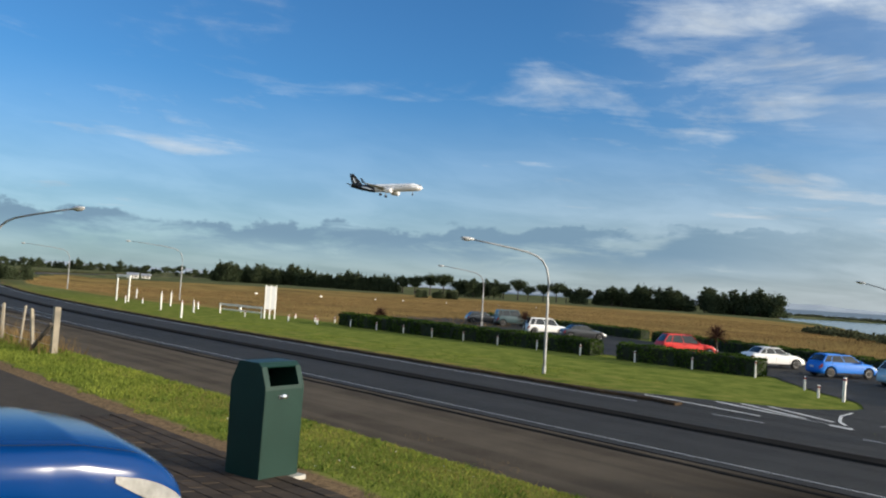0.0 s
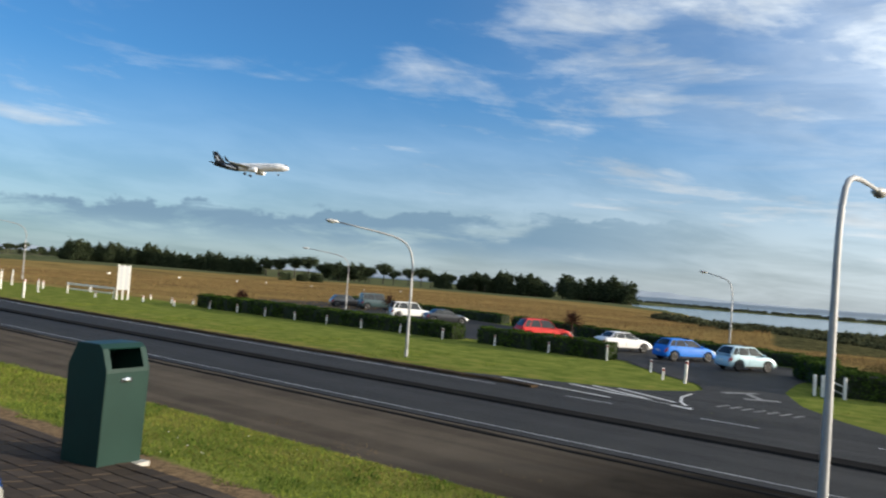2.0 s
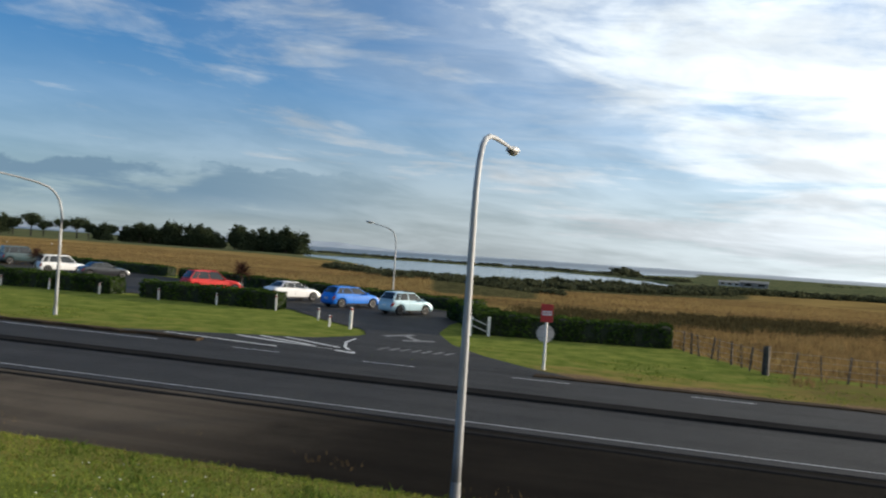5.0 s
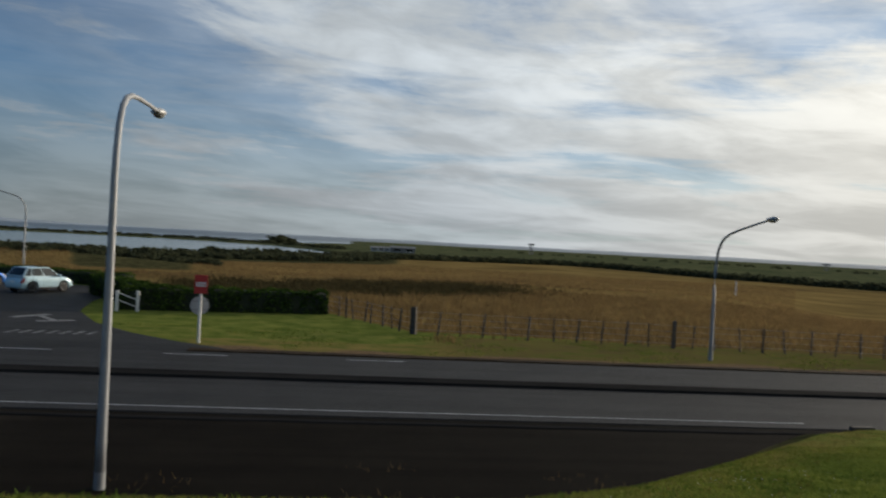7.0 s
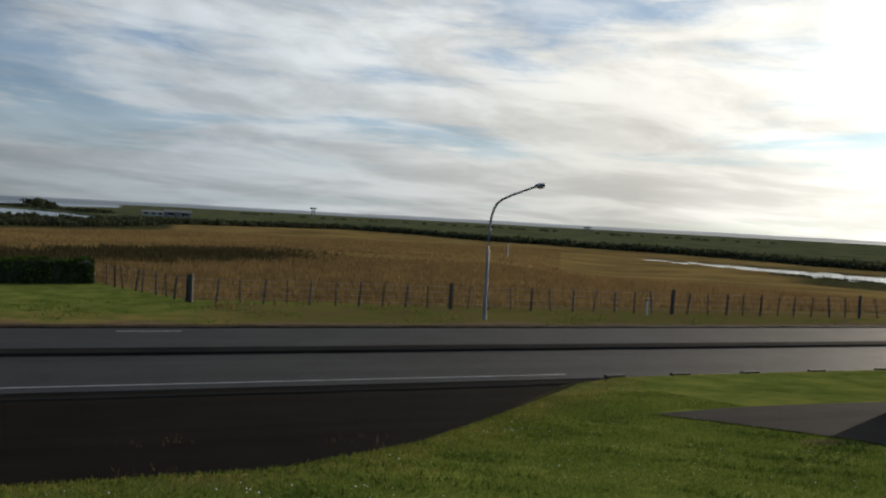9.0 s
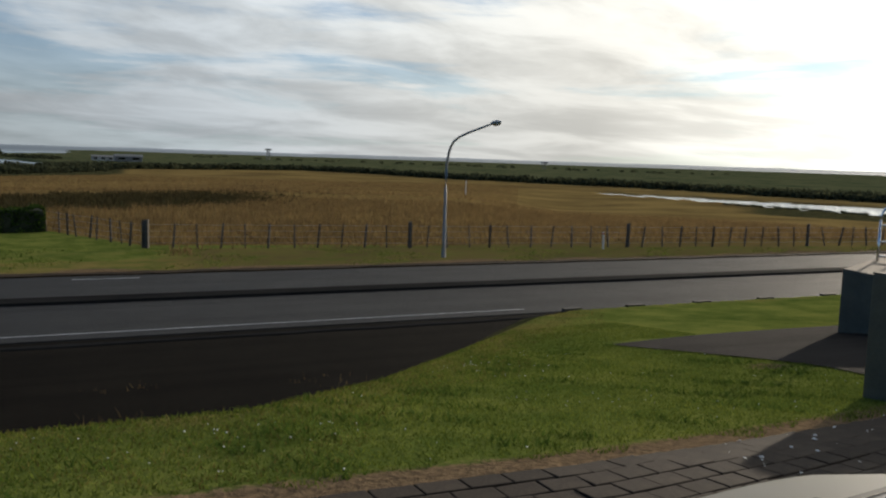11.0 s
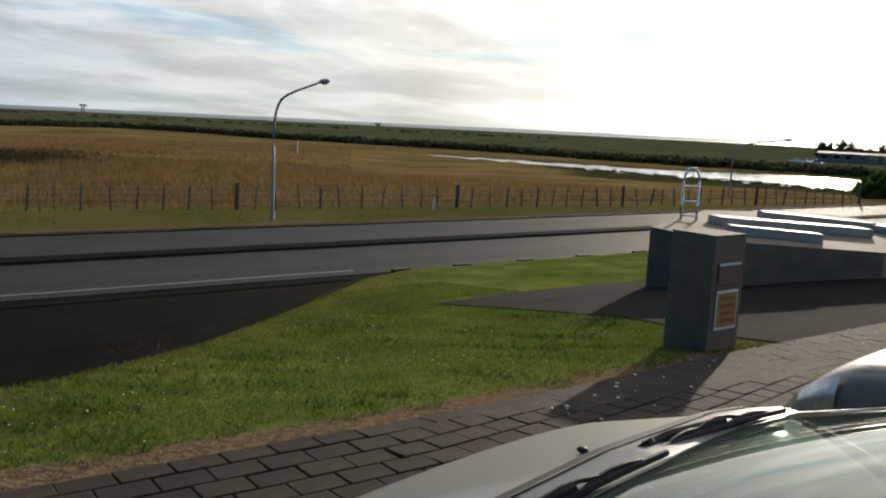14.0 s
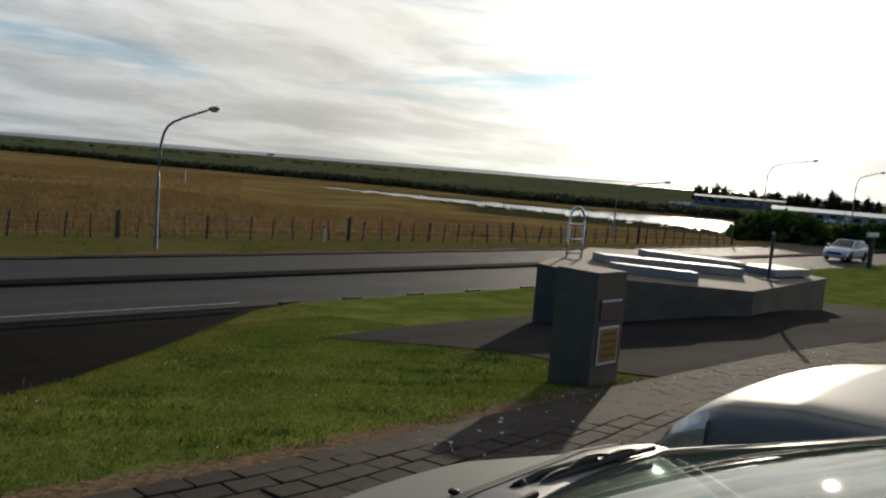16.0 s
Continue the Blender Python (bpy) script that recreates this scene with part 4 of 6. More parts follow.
belt(-30.4, -25.9, 420, 405, 24, (0, 1, 2), 0.66, 1.06, 1)
belt(-37.5, -31.2, 440, 425, 30, (0, 1, 2, 5), 0.55, 1.0, 2)
belt(-38.8, -36.0, 430, 430, 4, (3, 5), 0.65, 0.8, 3)
belt(-43.6, -39.4, 450, 440, 6, (3, 4), 0.75, 1.0, 4)
belt(-46.8, -44.0, 450, 450, 9, (1, 2, 4), 0.75, 1.0, 5)
belt(-50.8, -48.0, 470, 465, 4, (3, 4), 0.95, 1.15, 6)
belt(-57.5, -51.2, 540, 480, 36, (0, 2, 5), 0.6, 1.1, 7)
belt(-63.2, -57.6, 560, 545, 34, (0, 1, 2), 0.75, 1.15, 8)
belt(-79.0, -63.5, 720, 640, 60, (0, 2, 5, 4), 0.4, 0.8, 9, 40)
belt(-49.6, -47.0, 330, 330, 6, (5, 2), 0.35, 0.45, 10)
belt(-76.4, -74.6, 200, 205, 5, (2, 5), 0.32, 0.42, 12)
belt(60.5, 71.0, 420, 400, 20, (2, 5, 0), 0.55, 0.85, 11, 30)
for k, p in enumerate(PINES):
    a = radians(-28.0 - 2.1 * k)
    x, y = 437 * math.sin(a), 437 * math.cos(a)
    p.matrix_basis = pose(x, y, gz(x, y) - 0.2, 0, 0, 40 * k)


def bushes(name, az, r, spread, count, size, label, seed, mat=SCRUB, per=70, kind="stuff"):
    """A ragged strip of low scrub along a shore."""
    rng = np.random.RandomState(seed)
    cs, sz = [], []
    for k in range(count):
        a = rng.uniform(az[0], az[-1])
        rr = np.interp(a, az, r) + rng.uniform(-spread, spread)
        s = size * rng.uniform(0.5, 1.25)
        x, y = rr * math.sin(radians(a)), rr * math.cos(radians(a))
        d = rng.normal(size=(per, 3))
        d /= np.linalg.norm(d, axis=1, keepdims=True)
        d[:, 2] = np.abs(d[:, 2])
        cs.append(np.array([x, y, max(gz(x, y), -3.1)]) + d * np.array([s * 1.5, s * 1.5, s]) * rng.uniform(0.6, 1.0, (per, 1)))
    c = np.concatenate(cs)
    ob = leaves(name, c, np.zeros_like(c), size * 0.26, mat, None, rng)
    return tagged(ob, label, "scrub", kind=kind)


bushes("shore_scrub", [-24, -12, -2, 3], [205, 186, 212, 250], 14, 420, 1.5, "dark low scrub along the estuary shore", 31)
bushes("marsh_scrub", [-9, -6, 5.7, 15, 26, 35], [212, 216, 278, 324, 262, 258], 5, 520, 1.9, "dark mangrove strip along the edge of the meadow", 32)
bushes("creek_far_scrub", [35, 47, 56, 66], [262, 222, 214, 212], 7, 330, 1.9, "dark mangrove strip beyond the creek", 33)
bushes("creek_near_scrub", [43, 47, 52.6, 61, 65], [157, 154, 146, 142, 131], 2, 170, 0.36, "dark low bushes on the near bank of the creek", 34)
bushes("spit_scrub", [-27, -15, -6, 0], [650, 620, 560, 420], 14, 260, 1.8, "dark low bushes on the estuary spit", 35)
bushes("dune_scrub", [-21, -14, -8], [112, 118, 124], 12, 110, 0.8, "low scattered bushes at the end of the meadow", 36)
bushes("island_trees", [-4.6, -3.4], [590, 590], 6, 12, 5.0, "dark clump of trees on the spit", 37)
bushes("creek_bush", [65.0, 66.6], [84, 82], 1.5, 30, 2.2, "large rounded dark green bush beside the road", 38, HEDGE, 260)
bushes("roadside_bush", [69.5, 74], [88, 86], 2.0, 24, 2.0, "rounded dark green bushes beside the road", 39, HEDGE, 200)
# ---- cars ----
class CarShape:
    """The skin of a car as a surface: position along the car (y, nose at +) and round the section (k from 0 at the floor's middle to 7 at the top's middle)."""

    def __init__(self, L, W, H, screen, rear, hatch, bonnet=0.92, nose=0.68, tail=0.95, wheel=0.31, wf=0.80, wr=0.72, ride=0.20, fall=0.30):
        self.fall = fall
        self.L, self.W, self.H, self.screen, self.rear, self.hatch = L, W, H, screen, rear, hatch
        self.bonnet, self.nose, self.tail, self.wheel, self.ride = bonnet, nose, tail, wheel, ride
        self.axles = (L / 2 - wf, -L / 2 + wr)

    def top(self, y):
        return ip(y, [-self.L / 2, self.rear, self.screen, (self.screen + self.L / 2) / 2, self.L / 2 - 0.12, self.L / 2],
                  [self.tail, self.tail + 0.02, self.bonnet, self.bonnet - (self.bonnet - self.nose) * self.fall, self.nose, self.nose - 0.03])

    def section(self, y):
        L = self.L
        e = max(0.0, L / 2 - abs(y))
        t = min(1.0, e / 0.42)
        f = math.sqrt(max(0.0, 1 - (1 - t) ** 2))
        s = y / (L / 2)
        w = self.W / 2 * (1 - 0.07 * abs(s) ** 5 - 0.02 * s * s) * (0.80 + 0.20 * f)
        zt = self.top(y)
        zt = zt - (1 - f) * (zt - 0.48)
        zb = self.ride + (1 - f) * 0.10
        zs = zb + 0.03
        for a in self.axles:
            d = (self.wheel + 0.06) ** 2 - (y - a) ** 2
            if d > 0:
                zs = max(zs, self.wheel + math.sqrt(d))
        zm = max(0.5 * (zb + zt), zs + 0.03)
        zsh = max(zt - 0.10, zm + 0.02)
        return [(0, zb), (w * 0.82, zb if zs < 0.3 else zs), (w * 0.975, zs), (w, zm), (w * 0.985, zsh), (w * 0.93, max(zt - 0.015, zsh + 0.01)), (w * 0.6, zt + 0.025 * f), (0, zt + 0.045 * f)]

    def at(self, y, k, off=0.0, side=1):
        s = self.section(y)
        i = min(int(k), 6)
        u = k - i
        x, z = s[i][0] + (s[i + 1][0] - s[i][0]) * u, s[i][1] + (s[i + 1][1] - s[i][1]) * u
        dx, dz = s[i + 1][0] - s[i][0], s[i + 1][1] - s[i][1]
        n = math.hypot(dx, dz) or 1
        d = (1 - min(1.0, max(0.0, self.L / 2 - abs(y)) / 0.42)) * (1 if y > 0 else -1)
        return Vector((side * (x + dz / n * off), y + d * off, z + abs(dx) / n * off))


def skin(car, y0, y1, k0, k1, off, ny, nk, side=1, taper=0.0):
    """A shell lying on the car's skin."""
    bm = bmesh.new()
    g = [[bm.verts.new(car.at(y0 + (y1 - y0) * i / ny, k0 + (k1 - k0) * (j / nk + taper * (1 - i / ny) * (1 - j / nk)), off, side)) for j in range(nk + 1)] for i in range(ny + 1)]
    for i in range(ny):
        for j in range(nk):
            bm.faces.new((g[i][j], g[i + 1][j], g[i + 1][j + 1], g[i][j + 1]))
    bmesh.ops.recalc_face_normals(bm, faces=bm.faces[:])
    return bm


def patch(p00, p10, p11, p01, bulge, u0=0.0, u1=1.0, v0=0.0, v1=1.0, off=0.0, n=8):
    """A curved panel between four corners; u runs along the bottom edge, v up."""
    p00, p10, p11, p01 = (Vector(p) for p in (p00, p10, p11, p01))
    nrm = (p10 - p00).cross(p01 - p00).normalized()

    def at(u, v):
        p = p00.lerp(p10, u).lerp(p01.lerp(p11, u), v)
        return p + nrm * (bulge * (1 - (2 * u - 1) ** 2) * (0.6 + 0.4 * (1 - (2 * v - 1) ** 2)) + off)
    bm = bmesh.new()
    g = [[bm.verts.new(at(u0 + (u1 - u0) * i / n, v0 + (v1 - v0) * j / n)) for j in range(n + 1)] for i in range(n + 1)]
    for i in range(n):
        for j in range(n):
            bm.faces.new((g[i][j], g[i + 1][j], g[i + 1][j + 1], g[i][j + 1]))
    return bm, at


def wheel_parts(car_ob, r, x, y, side):
    m = Matrix.Translation((x, y, r)) @ pose(0, 0, 0, 0, 90 * side, 0)
    bm = bmesh.new()
    lathe(bm, [(r * 0.62, -0.10), (r * 0.94, -0.10), (r, -0.06), (r, 0.06), (r * 0.94, 0.09), (r * 0.62, 0.09)], 28, m)
    w = part("wheel", bm, TYRE, car_ob, "black rubber tyre", True)
    bm = bmesh.new()
    lathe(bm, [(r * 0.04, 0.088), (r * 0.16, 0.085), (r * 0.22, 0.06), (r * 0.56, 0.045)], 20, m)
    for k in range(6):
        box(bm, 0.1 * r, -0.03, 0.04, 0.58 * r, 0.03, 0.08, m @ pose(0, 0, 0, 0, 0, 60 * k))
    lathe(bm, [(r * 0.55, 0.04), (r * 0.55, 0.09), (r * 0.65, 0.09), (r * 0.65, 0.04)], 28, m)
    part("rim", bm, RIM, w, "silver alloy rim", False)


def make_car(label, colour, L=4.0, W=1.7, H=1.48, screen=0.92, roof_front=0.12, roof_rear=-1.38, rear=-1.86, hatch=True, m=None, near=False, tint=CAR_GLASS, splits=(0.46, 0.8), lamp=(3.3, 4.8), jet=6.95, lens=(0.52, 0.85), mirror=0.28, **kw):
    car = CarShape(L, W, H, screen, rear, hatch, **kw)
    ob = thing("parked_car", label, "car", m, "parked cars")
    n = 150 if near else 84
    ys = [-L / 2 + L * i / n for i in range(n + 1)]
    bm = bmesh.new()
    rows = []
    for y in ys:
        s = car.section(y)
        rows.append([bm.verts.new((x, y, z)) for x, z in s] + [bm.verts.new((-x, y, z)) for x, z in s[-2:0:-1]])
    for a, b in zip(rows, rows[1:]):
        for k in range(len(a)):
            bm.faces.new((a[k], a[(k + 1) % len(a)], b[(k + 1) % len(a)], b[k]))
    bm.faces.new(rows[0])
    bm.faces.new(rows[-1][::-1])
    bmesh.ops.recalc_face_normals(bm, faces=bm.faces[:])
    body = part("body", bm, colour, ob, smooth=True)
    sub = body.modifiers.new("round", "SUBSURF")
    sub.levels = sub.render_levels = 2 if near else 1
    # cabin
    wb, wr, zb, zr = W / 2 * 0.90, W / 2 * 0.69, car.bonnet - 0.03, H
    zb2 = car.tail - 0.02
    fl, fr, bl, br = (-wb, screen, zb), (wb, screen, zb), (-wb, rear, zb2), (wb, rear, zb2)
    tfl, tfr, tbl, tbr = (-wr, roof_front, zr - 0.05), (wr, roof_front, zr - 0.05), (-wr, roof_rear, zr - 0.07), (wr, roof_rear, zr - 0.07)
    cab = part("roof", patch(tfl, tfr, tbr, tbl, 0.07, n=8)[0], colour, ob, smooth=True)
    bm, at_screen = patch(fr, fl, tfl, tfr, 0.07, 0.05, 0.95, 0.04, 0.94, 0.006, 12)
    ws = part("windscreen", bm, tint, ob, "windscreen glass", True)
    bm, _ = patch(bl, br, tbr, tbl, 0.05, 0.08, 0.92, 0.1, 0.9, 0.006)
    part("rear_window", bm, CAR_GLASS, ob, "dark rear window", True)
    for q, bulge in (((bl, br, tbr, tbl), 0.05), ((fl, bl, tbl, tfl), 0.03), ((br, fr, tfr, tbr), 0.03)):
        part("pillar_panel", patch(*q, bulge)[0], colour, ob, smooth=True)
    # the frame round the windscreen
    for u0, u1, v0, v1 in ((0, 0.05, 0, 1), (0.95, 1, 0, 1), (0.05, 0.95, 0.94, 1.0)):
        part("screen_frame", patch(fr, fl, tfl, tfr, 0.07, u0, u1, v0, v1, 0.004)[0], colour, ob, smooth=True)
    edges = (0.02,) + splits + (0.985,)
    for q, flip in (((fl, bl, tbl, tfl), False), ((br, fr, tfr, tbr), True)):
        for a, b in zip(edges, edges[1:]):
            a, b = a + 0.011, b - 0.011
            u0, u1 = (1 - b, 1 - a) if flip else (a, b)
            part("side_window", patch(*q, 0.03, u0, u1, 0.08, 0.90, 0.006)[0], CAR_GLASS, ob, "dark side window", True)
    # lamps, seams, trim
    for s in (1, -1):
        hl = part("headlight", skin(car, L / 2 - lens[0], L / 2 - 0.05, *lamp, 0.008, 14, 8, s, lens[1]), LENS, ob, "clear headlight", True)
        part("tail_light", skin(car, -L / 2 + 0.03, -L / 2 + 0.22, 3.3, 4.7, 0.010, 6, 5, s), RED_LENS, ob, "red tail light", True)
        for y in (screen - 0.12, screen - 0.12 - (screen - rear) * 0.43, screen - 0.12 - (screen - rear) * 0.74):
            part("door_gap", skin(car, y - 0.006, y + 0.006, 2.2, 4.9, 0.004, 1, 10, s), SEAM, ob)
        for y in (screen - (screen - rear) * 0.36, screen - (screen - rear) * 0.68):
            part("door_handle", skin(car, y - 0.09, y + 0.09, 3.6, 3.85, 0.025, 4, 2, s), colour, ob)
        part("bumper_trim", skin(car, L / 2 - 0.30, L / 2 - 0.005, 2.05, 2.5, 0.006, 6, 3, s), BLACK_PLASTIC, ob)
        part("sill_trim", skin(car, car.axles[1] + 0.42, car.axles[0] - 0.42, 2.0, 2.25, 0.006, 6, 2, s), BLACK_PLASTIC, ob)
        bm = bmesh.new()
        bmesh.ops.create_uvsphere(bm, u_segments=14, v_segments=10, radius=1.0, matrix=Matrix.Translation((s * (W / 2 + 0.10), screen - mirror, zb + 0.10)) @ Matrix.Diagonal((0.12, 0.07, 0.08, 1)))
        x0, x1 = sorted((s * (W / 2 - 0.08), s * (W / 2 + 0.06)))
        box(bm, x0, screen - mirror - 0.03, zb + 0.02, x1, screen - mirror + 0.03, zb + 0.08)
        part("door_mirror", bm, colour, ob, "body-coloured door mirror", True)
        for y in car.axles:
            wheel_parts(ob, car.wheel, s * (W / 2 - 0.12), y, s)
    part("grille", boxed(-W * 0.27, L / 2 - 0.06, min(0.46, car.nose - 0.18), W * 0.27, L / 2 + 0.012, min(0.60, car.nose - 0.07)), BLACK_PLASTIC, ob, bevel=0.02)
    part("plate", boxed(-0.18, L / 2 + 0.008, 0.33, 0.18, L / 2 + 0.02, 0.44), WHITE_PAINT, ob, "blank white plate")
    part("plate", boxed(-0.18, -L / 2 - 0.02, 0.56, 0.18, -L / 2 - 0.004, 0.67), WHITE_PAINT, ob, "blank white plate")
    # cabin inside: dashboard and seats
    part("dashboard", boxed(-wb * 0.92, screen - 0.62, zb - 0.22, wb * 0.92, screen - 0.06, zb - 0.03), BLACK_PLASTIC, ob, "dark dashboard", bevel=0.05)
    for s in (-0.36, 0.36):
        part("seat", boxed(s - 0.23, screen - 1.55, 0.45, s + 0.23, screen - 1.38, zb + 0.32), SEAT_CLOTH, ob, "grey cloth seat", bevel=0.05)
    if near:
        near_details(ob, car, body, at_screen, colour, jet)
    return ob


def near_details(ob, car, body, at_screen, colour, jet):
    """Cowl, wipers, washer jets and panel gaps of a car that stands close by."""
    s0 = car.screen
    bm = bmesh.new()
    bmesh.ops.create_uvsphere(bm, u_segments=12, v_segments=8, radius=1.0, matrix=Matrix.Translation(car.at(s0 + 0.185, jet, 0.002)) @ Matrix.Diagonal((0.015, 0.015, 0.007, 1)))
    part("washer_jet", bm, BLACK_PLASTIC, ob, "small black washer jet", True)
    for s in (1, -1):
        part("cowl", skin(car, s0 - 0.06, s0 + 0.095, 5.15, 7.0, 0.006, 3, 14, s), COWL, ob, "grey plastic cowl", True)
        part("bonnet_seal", skin(car, s0 + 0.088, s0 + 0.118, 5.15, 7.0, 0.012, 2, 14, s), BLACK_PLASTIC, ob, "black rubber seal", True)
        part("bonnet_gap", skin(car, s0 + 0.112, s0 + 0.122, 5.15, 7.0, 0.003, 1, 14, s), SEAM, ob)
        part("bonnet_gap", skin(car, s0 + 0.12, car.L / 2 - 0.34, 5.12, 5.16, 0.003, 14, 1, s), SEAM, ob)
    nrm = Vector((0, 0.72, 0.69))
    for u0, u1 in ((0.92, 0.50), (0.48, 0.10)):
        pts = [at_screen(u0 + (u1 - u0) * t, 0.03 + 0.045 * t ** 1.2) + nrm * 0.014 for t in np.linspace(0, 1, 12)]
        bm = bmesh.new()
        tube(bm, pts, [0.008] * 12, 6)
        wiper = part("wiper", bm, BLACK_PLASTIC, ob, "black wiper blade")
        arm = [at_screen(u0 - 0.03, 0.0) + nrm * 0.015, at_screen(u0 + (u1 - u0) * 0.2, 0.02) + nrm * 0.03, pts[6] + nrm * 0.014]
        bm = bmesh.new()
        tube(bm, arm, [0.021, 0.015, 0.009], 8)
        part("wiper_arm", bm, BLACK_PLASTIC, wiper)
        bm = bmesh.new()
        rod(bm, arm[0] - nrm * 0.05, arm[0] + nrm * 0.016, 0.032, 0.026, 14)
        part("wiper_pivot", bm, BLACK_PLASTIC, wiper)
        for i0, i1, lift in ((1, 5, 0.015), (6, 10, 0.015), (3, 8, 0.026)):
            bm = bmesh.new()
            tube(bm, [pts[i0].lerp(pts[i1], k / 6) + nrm * lift * math.sin(math.pi * k / 6) for k in range(7)], [0.0055] * 7, 6)
            part("wiper_yoke", bm, BLACK_PLASTIC, wiper)


SILVER = paint("warm_silver_paint", (0.19, 0.18, 0.155), 0.2, 0.5, 0.3)
PALE_BLUE = paint("pale_blue_paint", (0.42, 0.60, 0.68), 0.1)
BLUE = paint("bright_blue_paint", (0.001, 0.17, 0.66), 0.0, 0.5, 0.04)
DEEP_BLUE = material("deep_blue_paint", (0.001, 0.032, 0.145), (0.001, 0.029, 0.132), 0.14, 2.0, 300.0, 0.0, 0.0, 0.0, specular=0.25)
WHITE = paint("white_car_paint", (0.78, 0.78, 0.77))
RED = paint("red_car_paint", (0.62, 0.018, 0.014), 0.0, 0.5, 0.05)
BLACK = paint("black_car_paint", (0.018, 0.02, 0.024))
TEAL = paint("dark_teal_paint", (0.030, 0.060, 0.066))


def stand(x, y, heading, z=None):
    """Where a car stands: place and heading, in degrees from the way away from the road towards the right."""
    return pose(x, y, (gz(x, y) + 0.03) if z is None else z, 0, 0, -heading)


make_car("small pale blue hatchback in the car park", PALE_BLUE, 3.65, 1.62, 1.50, m=stand(-17.35, 51.3, 31), roof_rear=-1.30, rear=-1.70, screen=0.86, roof_front=0.10)
make_car("bright blue hatchback in the car park", BLUE, 4.15, 1.70, 1.45, m=stand(-22.0, 53.2, 31), roof_rear=-1.45, rear=-1.85)
make_car("white saloon in the car park", WHITE, 4.2, 1.68, 1.42, m=stand(-27.2, 54.6, 31), roof_rear=-0.95, rear=-1.45, hatch=False, roof_front=0.1)
make_car("red hatchback in the car park", RED, 4.75, 1.80, 1.66, m=stand(-35.7, 57.7, 34), roof_rear=-1.7, rear=-2.15)
make_car("black saloon in the car park", BLACK, 4.4, 1.72, 1.40, m=stand(-50.2, 63.2, 30), roof_rear=-1.0, rear=-1.55, hatch=False)
make_car("white people carrier in the car park", WHITE, 4.7, 1.78, 1.68, m=stand(-55.8, 64.6, 30), roof_rear=-1.85, rear=-2.2, screen=1.0, roof_front=0.3)
make_car("dark teal boxy four-wheel drive in the car park", TEAL, 4.4, 1.80, 1.95, m=stand(-67.0, 71.5, 28), roof_rear=-1.95, rear=-2.1, roof_front=0.45, screen=0.75, bonnet=1.15, nose=1.02, tail=1.15, wheel=0.37, ride=0.3)
make_car("black hatchback in the car park", BLACK, 4.2, 1.72, 1.45, m=stand(-71.5, 71.0, 30))
make_car("white hatchback on the road", WHITE, 4.1, 1.7, 1.45, m=stand(59.0, 21.9, -90, 0.03))
NEAR_SILVER = make_car("silver car with a dusty bonnet and wipers at rest", SILVER, 4.2, 1.66, 1.45, m=stand(1.76, 0.17, -9, 2.478), near=True, tint=SCREEN_GLASS, screen=1.0, roof_front=-0.20, roof_rear=-1.45, rear=-1.85, bonnet=0.995, nose=0.54, fall=0.42, jet=6.9, mirror=0.80)
make_car("second silver car parked on the pavers", SILVER, 4.2, 1.72, 1.46, m=stand(4.30, -0.05, 0, 2.39), near=True, tint=SCREEN_GLASS, bonnet=1.04, nose=0.88, screen=0.75, roof_front=0.0, lamp=(3.0, 4.7), lens=(0.34, 0.25))
make_car("deep blue car parked at the edge of the grass", DEEP_BLUE, 4.3, 1.74, 1.46, m=stand(-5.85, 0.02, 0, 2.275), near=True, tint=SCREEN_GLASS, bonnet=0.96, nose=0.78, screen=0.75, roof_front=0.0, lamp=(2.75, 3.8), wf=1.12, wheel=0.29)


